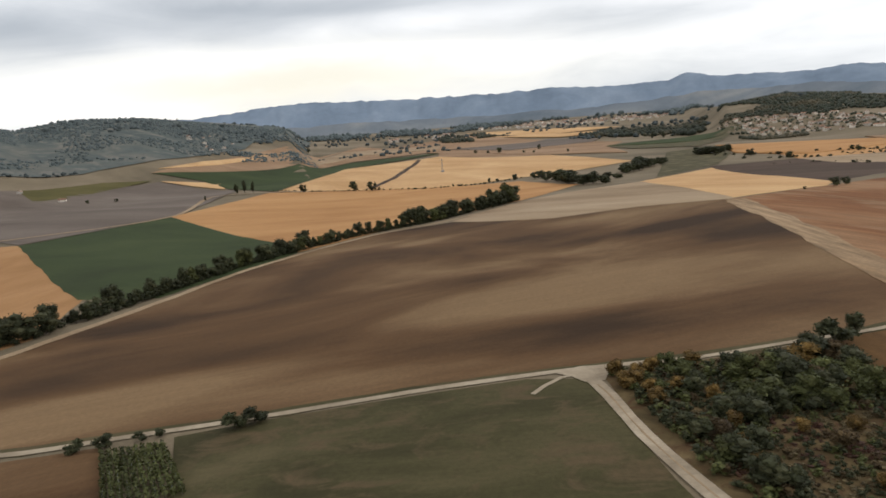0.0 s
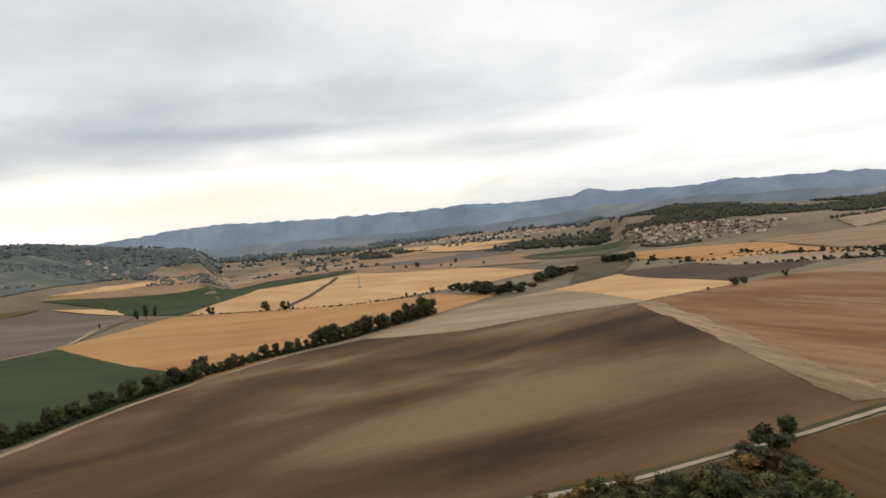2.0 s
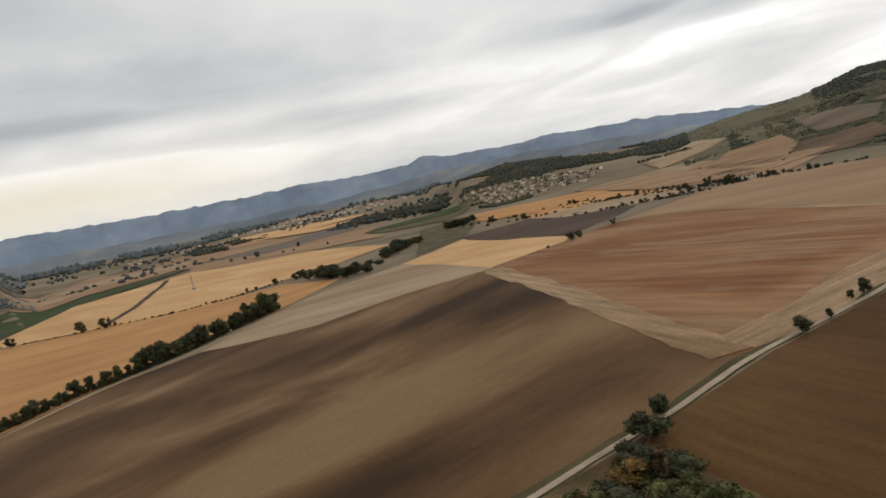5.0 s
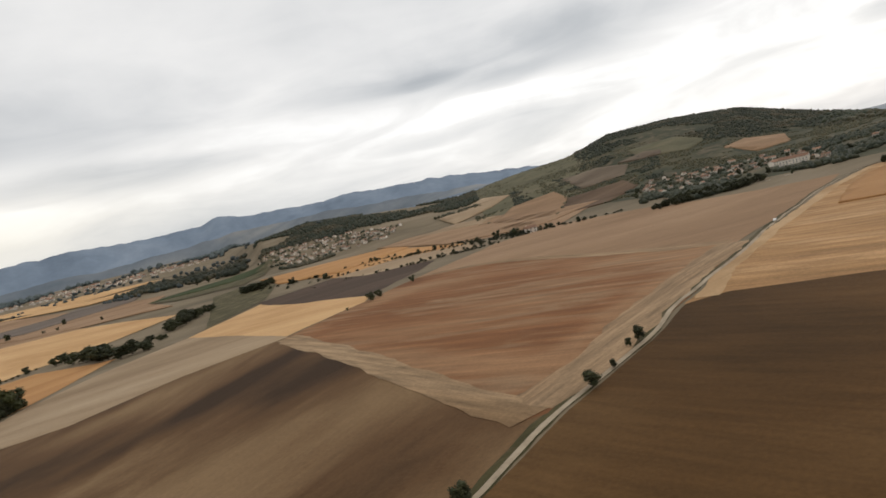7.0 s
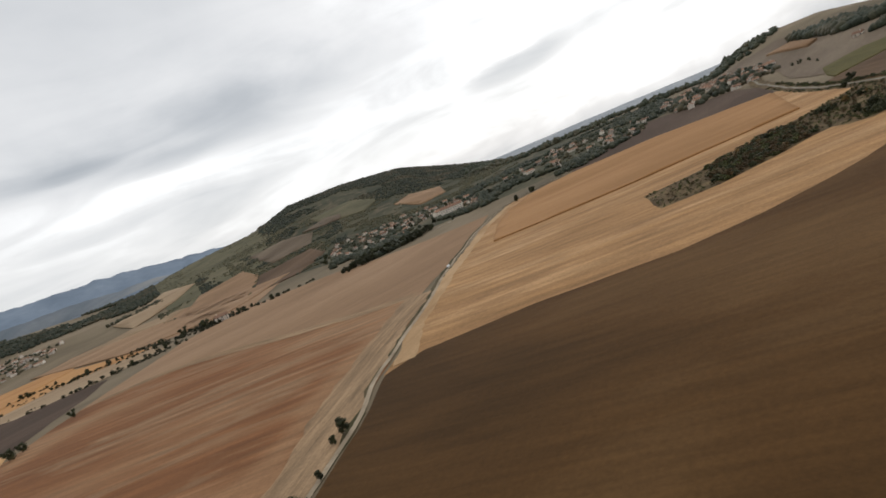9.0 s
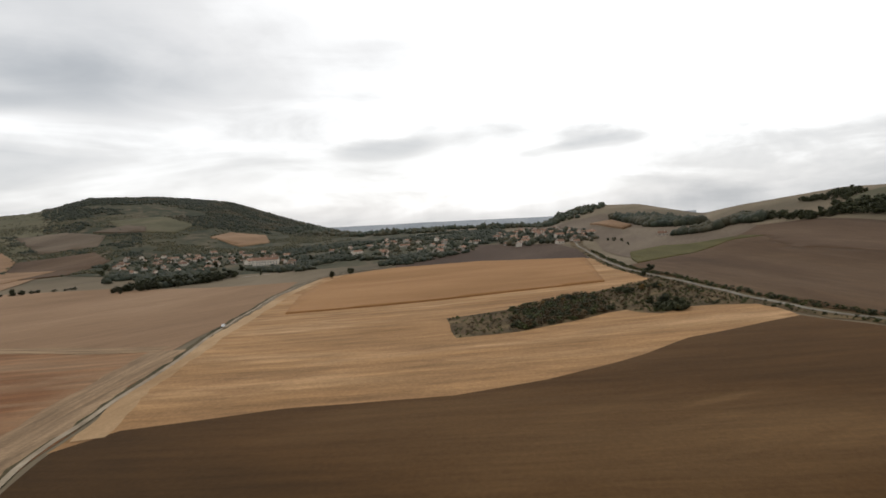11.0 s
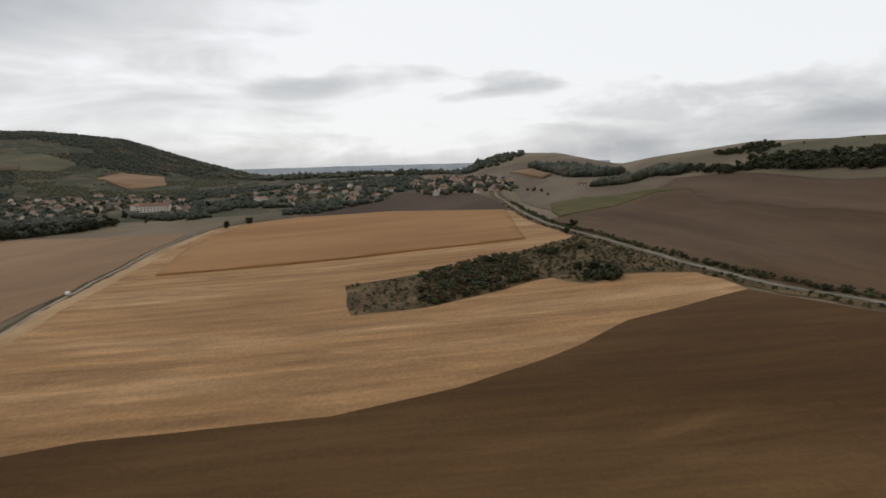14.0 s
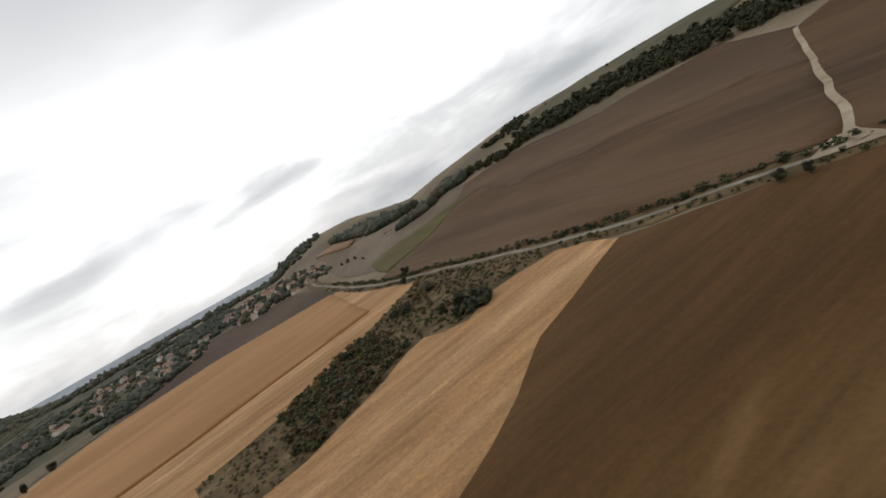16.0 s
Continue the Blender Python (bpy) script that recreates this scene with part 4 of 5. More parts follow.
LITE = Kind([(make_tree("broadleaf_tree", "dark green broadleaf tree with an uneven crown", 500 + i, 12, 10 + i, 1.0, 8, 260, 0.8, M_LEAF), 12) for i in range(4)])
BROAD = Kind([(make_tree("broadleaf_tree", "dark green broadleaf tree with an uneven crown", 100 + i, 12, 9 + i, 1.6, 12 + i, 1100, 0.42, M_LEAF), 12) for i in range(4)])
TALL = Kind([(make_tree("poplar_tree", "tall narrow dark poplar", 200 + i, 18, 7, 2.0, 14, 1000, 0.45, M_LEAF), 18) for i in range(2)])
SHRUB = Kind([(make_tree("shrub", "dense dark green shrub", 300 + i, 4, 5, 0.2, 8, 700, 0.26, M_LEAF, "shrub"), 4) for i in range(3)])
OLIVE = Kind([(make_tree("shrub", "olive green shrub turning yellow", 350 + i, 5, 5.4, 0.3, 9, 900, 0.26, M_OLIVE, "shrub"), 5) for i in range(3)])
GOLDEN = Kind([(make_tree("autumn_tree", "small tree in orange autumn leaf", 400 + i, 6, 5.5, 0.5, 9, 900, 0.28, M_AUTUMN), 6) for i in range(3)])
RUST = Kind([(make_tree("autumn_tree", "small tree in brown autumn leaf", 450 + i, 5, 5.5, 0.4, 9, 900, 0.28, M_RUST), 5) for i in range(2)])

# the hedgerow between the big field and the orange one
HEDGE = smooth_line([(-230, 70), (-197, 175), (-170, 277), (-152, 362), (-130, 418), (-84, 492), (-28, 532), (5, 572), (35, 612), (64, 655)], 4.6)
for i, p in enumerate(HEDGE):
    if RNG.random() < 0.06:
        continue
    tall = 5.6 + 7.5 * RNG.random() ** 1.5 + (5 if p.y > 520 else 0) + (3 if RNG.random() < 0.2 else 0)
    (BROAD if RNG.random() < 0.82 else OLIVE).put(p.x + RNG.uniform(-2.5, 2.5), p.y + RNG.uniform(-2, 2), tall, "hedgerow trees", RNG.uniform(0.8, 1.15))
    if RNG.random() < 0.6:
        SHRUB.put(p.x + RNG.uniform(-3, 4), p.y + RNG.uniform(-4, 4), RNG.uniform(2.5, 4.5), "hedgerow shrubs")

thicket("hedge_bottom", "dense dark bushes under the hedgerow", [(p.x + RNG.uniform(-4, 3) - (5 if p.y < 260 else 0), p.y + RNG.uniform(-3, 3), RNG.uniform(2.0, 5.0), RNG.uniform(4, 7.5))
                                                                for p in HEDGE for k in range(3)], M_LEAF, SCRUB_BANK, "hedge")
# single trees of the plain
for x, y, h in [(-281, 1076, 16.1), (-177, 1018, 19.7), (-145, 1004, 17.3), (-135, 1017, 6.0), (51, 965, 8.0), (63, 965, 6.2), (91, 969, 10.4), (-53, 965, 4.3), (-8, 968, 4.3),
                (60, 1983, 12.3), (99, 1932, 12.3), (134, 1930, 19.6), (201, 1826, 9.0), (227, 1790, 9.0), (263, 1951, 16.4), (302, 1654, 10.6), (474, 985, 12.4),
                (492, 903, 9.4), (601, 917, 10.0), (267, 425, 7.0), (278, 430, 5.9), (243, 418, 2.6), (328, 452, 6.1), (-609, 2461, 17.7), (-654, 787, 18.2),
                (-717, 1130, 7.7), (-666, 1142, 7.9)]:
    LITE.put(x, y, h, "trees of the plain")
for x, y, h in [(-427, 1139, 21.7), (-421, 1167, 26.2), (-403, 1161, 22.9), (-451, 1049, 10.3), (627, 1964, 26.4), (659, 1955, 23.2), (1037, -112, 7.5)]:
    TALL.put(x, y, h, "poplars")
# copse between the golden and the pale field
for x, y, h in [(126, 965, 12.8), (145, 891, 18.6), (158, 845, 20.0), (165, 778, 17.8), (202, 836, 9.4), (217, 832, 8.4), (248, 895, 14.1), (288, 954, 19.9), (321, 980, 14.2), (438, 1094, 15.8),
                (452, 1085, 17.1), (490, 1120, 14.0), (469, 1104, 14.1), (156, 865, 18.4), (163, 819, 18.0), (179, 813, 13.8), (269, 921, 15.5), (302, 956, 15.6), (177, 759, 11.4)]:
    for k in range(3):
        LITE.put(x + RNG.uniform(-12, 12), y + RNG.uniform(-12, 12), h * RNG.uniform(0.7, 1.0), "copse trees", 1.45)
FAR_HEDGE = []
# hedges on the far side of the tan field
for x, y, h in [(607, 940, 10.0), (600, 867, 6.5), (601, 843, 6.5), (633, 836, 9.4), (648, 813, 10.1), (653, 789, 6.4), (657, 732, 6.3), (514, 678, 7.3), (527, 658, 7.3), (551, 653, 8.1),
                (597, 648, 8.0), (664, 725, 9.7), (663, 680, 14.9), (664, 642, 14.6), (674, 616, 8.4), (676, 595, 10.9), (706, 562, 9.5), (459, 784, 4.1), (485, 894, 9.4), (481, 1002, 11.0)]:
    LITE.put(x, y, h * 0.85, "hedge trees", 1.1)
    for k in range(15):
        u = RNG.uniform(-42, 42)
        FAR_HEDGE.append((x + u, y - u * 0.95 + RNG.uniform(-9, 9), h * RNG.uniform(0.2, 0.6), h * RNG.uniform(0.5, 0.85)))
for x, y, h in [(699, 426, 8.5), (718, 416, 12.0), (737, 412, 12.6), (747, 397, 12.5), (759, 376, 11.7), (789, 369, 10.4), (722, 427, 9.8), (771, 373, 10.1), (779, 373, 9.3)]:
    LITE.put(x, y, h, "hedge trees", 1.2)
    FAR_HEDGE += [(x + RNG.uniform(-26, 26), y + RNG.uniform(-14, 14), h * RNG.uniform(0.5, 0.95), h * RNG.uniform(0.6, 1.0)) for k in range(12)]
thicket("far_hedge", "dark hedge and trees beyond the tan field", FAR_HEDGE, M_LEAF, TREE_BANK, "hedge")
# the lane's trees
for x, y, h in [(98.5, 137.8, 5.5), (152.7, 146.9, 4.8), (166, 149, 2.7), (187.1, 153.8, 5.1), (182.5, 154.3, 3.0), (711, 211, 8.3), (739, 197, 8.0)]:
    BROAD.put(x, y, h, "trees along the lane")
# the copse by the track junction
under = {0: [], 1: [], 2: []}
for i in range(1500):
    x, y = RNG.uniform(36, 84), RNG.uniform(25, 127)
    edge = 36 + max(0, (126 - y) * 0.12)
    if x < edge:
        continue
    glade = (x - 64) ** 2 / 200 + (y - 78) ** 2 / 420 < 1
    k = RNG.random()
    if i < 185:
        if glade and k < 0.75:
            continue
        h = RNG.uniform(3.2, 5.4) + (1.3 if x > 55 and y > 100 else 0)
        if x < edge + 9 and y > 98 and k < 0.6:
            k = 0.75
        (BROAD if k < 0.36 else OLIVE if k < 0.68 else GOLDEN if k < 0.93 else RUST).put(x, y, h * (0.8 if k > 0.55 else 1), "copse trees and shrubs", RNG.uniform(1.0, 1.4))
    else:
        h = RNG.uniform(0.6, 1.5) if glade else RNG.uniform(1.1, 2.4)
        under[0 if k < 0.5 else 1 if k < 0.85 else 2].append((x, y, h, h * RNG.uniform(1.2, 1.7)))
thicket("undergrowth", "dark green undergrowth of the copse", under[0], M_LEAF, SCRUB_BANK)
thicket("undergrowth", "olive undergrowth of the copse", under[1], M_OLIVE, SCRUB_BANK)
thicket("undergrowth", "brown undergrowth of the copse", under[2], M_RUST, SCRUB_BANK)
for x, y, h in [(-83, 113, 3.0), (-77, 114, 3.2), (-70, 116, 2.2), (-66, 117, 2.0), (-49, 117, 4.2), (-45, 119, 4.3), (90, 132, 6.5)]:
    SHRUB.put(x, y, h, "shrubs by the track")
# the thicket in the stubble: bare and tawny at its near end, dense in the middle, open towards the road
dark, pale, brown = [], [], []
for i in range(3400):
    x, y = RNG.uniform(336, 500), RNG.uniform(-66, 72)
    if not inside(x, y, THICKET_GROUND):
        continue
    dense = -8 < y < 40
    if RNG.random() > (0.85 if dense else 0.28 if y > 40 else 0.5):
        continue
    near_side = x < 398 - 0.2 * y
    h = RNG.uniform(0.9, 2.7) * (1.25 if dense else 0.5 if y > 40 else 0.62)
    kk = RNG.random()
    (dark if kk < (0.5 if dense and near_side else 0.22 if dense or y < -48 else 0.06) else brown if kk > 0.62 else pale).append((x, y, h, h * RNG.uniform(1.2, 1.9)))
for i in range(70):
    a, r = RNG.uniform(0, 6.283), RNG.uniform(0, 8)
    h = RNG.uniform(2.2, 3.8)
    dark.append((364 + r * math.cos(a) * 1.3, -31 + r * math.sin(a), h, h * 1.4))
# scrub along the country road
for i, p in enumerate(smooth_line(ROAD2[3:13], 1.7)):
    for sgn in (-1, 1):
        if noise.noise((p.x * 0.02, p.y * 0.02, sgn * 5.0)) > -0.45:
            h = RNG.uniform(0.5, 2.1) * (1.3 if sgn < 0 else 0.75)
            (dark if RNG.random() < 0.6 else pale).append((p.x + RNG.uniform(-2, 2), p.y + sgn * RNG.uniform(3.0, 7.5), h, h * RNG.uniform(1.3, 2.0)))
thicket("scrub", "dark thorny scrub in the stubble and along the road", dark, M_LEAF, SCRUB_BANK)
thicket("scrub", "yellowing scrub in the stubble and along the road", pale, M_OLIVE, SCRUB_BANK)
thicket("scrub", "brown autumn scrub in the stubble", brown, M_RUST, SCRUB_BANK)
low = [[], []]
for i in range(2000):
    x, y = RNG.uniform(336, 500), RNG.uniform(-66, 72)
    if inside(x, y, THICKET_GROUND):
        h = RNG.uniform(0.35, 1.0)
        low[i % 3 == 0].append((x, y, h, h * RNG.uniform(2.0, 3.2)))
thicket("low_scrub", "low tawny growth between the bushes", low[0], M_TAWNY, LOW_BANK)
thicket("low_scrub", "low olive growth between the bushes", low[1], M_OLIVE, LOW_BANK)
low = [[], []]
for i in range(1500):
    x, y = RNG.uniform(42, 86), RNG.uniform(48, 106)
    h = RNG.uniform(0.3, 0.9)
    if x > 38 + (126 - y) * 0.12:
        low[noise.noise((x * 0.09, y * 0.09, 2.0)) > 0.1].append((x, y, h, h * RNG.uniform(2.0, 3.2)))
thicket("low_scrub", "low tawny growth in the glade", low[0], M_TAWNY, LOW_BANK)
thicket("low_scrub", "low reddish growth in the glade", low[1], M_REDBUSH, LOW_BANK)
for x, y, h in [(368, -30, 6.4), (362, -34, 5.6), (376, -26, 5.0), (508, -58, 4.7), (540, -71, 6.1), (271, -83.5, 3.4), (278.3, -82.4, 3.4)]:
    BROAD.put(x, y, h, "trees in the scrub", 1.2)
for i in range(26):
    t = RNG.uniform(0.25, 0.95)
    (GOLDEN if RNG.random() < 0.4 else SHRUB).put(385 + 66 * t + RNG.uniform(-8, 8), 52 - 104 * t + RNG.uniform(-5, 5), RNG.uniform(2, 4), "shrubs of the thicket", 1.2)

# shrubs along the edge of the golden field
for p in smooth_line([(-363, 1164), (-234, 1057), (-133, 1011), (-53, 965), (-7, 961), (50, 959), (104, 990)], 7):
    if RNG.random() < 0.8:
        SHRUB.put(p.x + RNG.uniform(-1.5, 1.5), p.y + RNG.uniform(-2, 2), RNG.uniform(1.6, 3.4), "hedge shrubs", 1.4)


# ---- woods of the hills ----
def lump_shapes(rng, n):
    out = []
    for i in range(n):
        bm = bmesh.new()
        bmesh.ops.create_icosphere(bm, subdivisions=1, radius=1)
        V = np.array([v.co[:] for v in bm.verts])
        k = np.array([0.95 + 0.4 * noise.noise(Vector(v) * 1.4 + Vector((i * 9.0, 0, 0))) + rng.uniform(-0.18, 0.18) for v in V])
        V = V * k[:, None]
        bm.verts.ensure_lookup_table()
        Fc = np.array([[v.index for v in f.verts] for f in bm.faces])
        bm.free()
        out.append((V, Fc))
    return out


LUMPS = lump_shapes(RNG, 12)


def wood(name, label, spots, mat):
    """Far woodland in one mesh: a rough crown lump for every tree."""
    vs, fs, o = [], [], 0
    for x, y, r, h in spots:
        V, Fc = LUMPS[RNG.randrange(12)]
        a = RNG.uniform(0, 6.283)
        c, s = math.cos(a), math.sin(a)
        W = np.stack([x + r * (V[:, 0] * c - V[:, 1] * s), y + r * (V[:, 0] * s + V[:, 1] * c), hz(x, y) + h * 0.45 + V[:, 2] * h * 0.6], 1)
        vs.append(W)
        fs.append(Fc + o)
        o += len(W)
    me = raw_mesh(name, np.concatenate(vs), np.concatenate(fs), mat)
    return tagged(new(name, me), label, "woodland", kind="stuff")


def scatter(n, poly=None, az=None, dist=None, mask=0.0, scale=0.004, size=(4, 8), keep_out=(), seed=0.0):
    """Spots inside a plan outline or a sector, thinned by a broad noise so that clearings stay."""
    out = []
    if poly:
        P = np.array(poly)
        lo, hi = P.min(0), P.max(0)
    for _ in range(n * 12):
        if len(out) >= n:
            break
        if poly:
            x, y = RNG.uniform(lo[0], hi[0]), RNG.uniform(lo[1], hi[1])
            if not inside(x, y, poly):
                continue
        else:
            a, d = radians(RNG.uniform(*az)), math.sqrt(RNG.uniform(dist[0] ** 2, dist[1] ** 2))
            x, y = CX + math.sin(a) * d, CY + math.cos(a) * d
        if mask and noise.fractal((x * scale + seed, y * scale, 0), 1.0, 2.0, 3) < mask - 0.5:
            continue
        if any(inside(x, y, k) for k in keep_out):
            continue
        r = RNG.uniform(*size)
        out.append((x, y, r, r * RNG.uniform(1.0, 1.7)))
    return out


VILLAGE_HILL = [(774, 1836), (885, 1760), (1005, 1637), (1087, 1480), (936, 1354), (813, 1449), (727, 1498)]
VILLAGE_VALLEY = [(951, 633), (1170, 729), (1222, 611), (1210, 472), (990, 328), (877, 302), (887, 364), (879, 430), (847, 497)]
VILLAGE_MILL = [(1080, 309), (1310, 254), (1114, 58), (920, 56), (902, 203)]
TOWN = [(76, 3199), (471, 3537), (1107, 3202), (1008, 2944)]
CLEARINGS = [[(1458, 682), (1596, 673), (1650, 623), (1480, 555), (1372, 580)],
             [(1584, 1006), (1696, 916), (1616, 796), (1487, 781), (1459, 896)],
             [(1096, 1313), (1330, 1372), (1281, 1217), (1149, 1169), (994, 1141)],
             [(838, 895), (1106, 1047), (1229, 1016), (1124, 900), (874, 739), (714, 697)],
             [(862, 723), (1117, 888), (1226, 816), (1146, 736), (949, 672)],
             [(1384, 1101), (1432, 1019), (1407, 910), (1288, 851), (1209, 912)],
             [(1443, 674), (1586, 686), (1593, 609), (1518, 567), (1404, 597)],
             [(349, 473), (591, 615), (717, 622), (730, 466), (706, 441), (690, 316), (698, 245), (346, 194)],
             [(766, 153), (902, 148), (1000, 60), (920, -50), (823, -63), (709, -56)]]
wood("hill_wood", "dark mixed woodland over the flat-topped hill", scatter(6500, az=(53, 76), dist=(1650, 2480), mask=0.40, scale=0.0046, size=(2.4, 5.0), keep_out=CLEARINGS + [VILLAGE_VALLEY, VILLAGE_MILL], seed=4.0)
     + scatter(2600, az=(54.5, 70), dist=(2080, 2470), size=(3, 5.5)) + scatter(1500, az=(46, 60), dist=(1150, 1700), mask=0.66, scale=0.012, size=(1.6, 3.6), keep_out=CLEARINGS, seed=1.5), M_FARWOOD)
wood("hill_scrub", "low scrub, orchards and hedges on the hill flank", scatter(3200, az=(42, 55), dist=(1150, 2300), mask=0.52, scale=0.008, size=(1.2, 3.0), keep_out=CLEARINGS, seed=2.5)
     + scatter(10500, az=(49, 78), dist=(1045, 1850), mask=0.40, scale=0.009, size=(1.1, 2.8), keep_out=CLEARINGS + [VILLAGE_VALLEY, VILLAGE_MILL], seed=7.0), M_SCRUBWOOD)
wood("village_wood", "dark wood on the slope behind the village", scatter(4600, az=(21.5, 43), dist=(1640, 2340), mask=0.34, size=(3.2, 6.0), keep_out=[VILLAGE_HILL])
     + scatter(260, [(690, 1500), (760, 1440), (820, 1440), (800, 1400), (700, 1420)], size=(3, 5)), M_FARWOOD)
wood("far_wood", "dark wood strip on the plain", scatter(420, [(450, 2345), (626, 2543), (947, 2320), (774, 1908), (648, 2097)], size=(8, 12))
     + scatter(240, [(97, 2779), (141, 2896), (68, 2839), (116, 2740), (186, 2716), (98, 2664)], size=(7, 11)) + scatter(120, [(-82, 2725), (57, 2663), (73, 2506), (-62, 2559)], size=(7, 11))
     + scatter(60, [(-94, 2763), (-26, 2976), (46, 2769), (10, 2540)], size=(8, 12)), M_FARWOOD)
wood("valley_wood", "tall dark trees round the valley village", scatter(1500, [(717, 400), (817, 540), (971, 586), (864, 417), (779, 373), (752, 372)], mask=0.42, scale=0.012, size=(2.6, 5), keep_out=[VILLAGE_VALLEY])
     + scatter(2600, [(817, 306), (1149, 652), (1310, 254), (1621, 94), (1637, 16), (1006, -13), (799, 141), (815, 201)], mask=0.40, scale=0.01, size=(2.4, 4.8), keep_out=[VILLAGE_VALLEY, VILLAGE_MILL]), M_VALLEYWOOD)
wood("plain_wood", "scattered far trees and hedges of the plain", scatter(800, az=(-44.4, 28.7), dist=(2116, 3588), mask=0.62, scale=0.003, size=(6, 10), seed=9.0), M_HAZEWOOD)
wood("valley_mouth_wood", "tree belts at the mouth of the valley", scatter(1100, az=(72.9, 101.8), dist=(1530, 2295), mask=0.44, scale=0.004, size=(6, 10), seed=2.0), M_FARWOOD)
wood("foothill_wood", "woods and hedges at the foot of the mountains, greyed by haze in the colour", scatter(1300, az=(-20.6, 28.7), dist=(3082, 3680), mask=0.52, scale=0.003, size=(8, 16), seed=3.0, keep_out=[TOWN]), M_HAZEWOOD)
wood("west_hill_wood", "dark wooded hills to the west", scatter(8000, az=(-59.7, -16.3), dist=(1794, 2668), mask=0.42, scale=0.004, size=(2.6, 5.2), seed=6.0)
     + scatter(2200, az=(-47.8, -18), dist=(2254, 2668), size=(3.5, 6.5)), M_HAZEWOOD)
wood("far_hill_wood", "wood on the crown of the far hill", scatter(480, [(1322, -211), (1193, -260), (1005, -285), (1066, -221)], size=(7, 10))
     + scatter(240, [(1150, 44), (1310, -44), (1281, -107), (1170, -144), (927, -108), (928, -48), (910, 7)], size=(3, 6)) + scatter(170, [(915, -205), (912, -251), (843, -292), (811, -279), (864, -246)], size=(5, 8)), M_FARWOOD)
H3 = [(733, -294), (713, -309), (623, -325), (496, -344), (394, -348), (272, -338), (304, -382), (539, -400), (606, -389), (713, -358), (760, -347)]
thicket("hillside_wood", "dark belt of trees across the hillside", [(x, y, h * 1.25, h * 1.35) for x, y, r, h in scatter(760, H3, size=(3.0, 6.0))]
        + [(x, y, h, h * 1.3) for x, y, r, h in scatter(230, [(919, -214), (870, -283), (731, -289), (748, -307), (920, -303), (949, -235)], size=(3.5, 5.5))]
        + [(x, y, h, h * 1.3) for x, y, r, h in scatter(120, [(910, -365), (872, -419), (817, -397), (794, -358)], size=(3, 4.5))], M_LEAF, TREE_BANK, "woodland")
for x, y, h in [(797, -413, 4.1), (711, -447, 4.3), (679, -460, 3.4), (747, -443, 3.4), (906, -126, 6.2), (917, -121, 4.8), (1055, -94, 6.1), (891, -133, 5.5), (838, -128, 4.2), (1259, -89, 8.0)]:
    LITE.put(x, y, h, "hillside trees")


MANOR_LAWN = [(860, 330), (880, 400), (960, 440), (1020, 420), (980, 350)]
wood("garden_trees", "garden trees between the village houses", scatter(380, VILLAGE_HILL, size=(2.0, 4.2)) + scatter(560, VILLAGE_VALLEY, size=(1.8, 4.2), keep_out=[MANOR_LAWN]) + scatter(200, VILLAGE_MILL, size=(2.5, 5)), M_FARWOOD)


for i in range(46):
    x, y = RNG.uniform(760, 1080), RNG.uniform(290, 660)
    if inside(x, y, [(770, 380), (860, 560), (1000, 660), (1080, 440), (960, 290), (800, 300)]) and not inside(x, y, MANOR_LAWN):
        LITE.put(x, y, RNG.uniform(6, 10.5), "tall trees of the valley village", 0.9)
HILL_HEDGE = []
for p in smooth_line([(-898, 1414), (-1046, 1359), (-1116, 1220), (-1251, 1119)], 12):
    HILL_HEDGE.append((p.x + RNG.uniform(-25, 10), p.y + RNG.uniform(-10, 10), RNG.uniform(3, 7), RNG.uniform(4, 9)))
wood("hill_hedge", "hedges at the foot of the western hills, greyed by haze in the colour", HILL_HEDGE, M_HAZEWOOD)


# ---- buildings ----
def quad_box(bm, x0, x1, y0, y1, z0, z1):
    bmesh.ops.create_cube(bm, size=1, matrix=Matrix.Translation(((x0 + x1) / 2, (y0 + y1) / 2, (z0 + z1) / 2)) @ Matrix.Diagonal((x1 - x0, y1 - y0, z1 - z0, 1)))


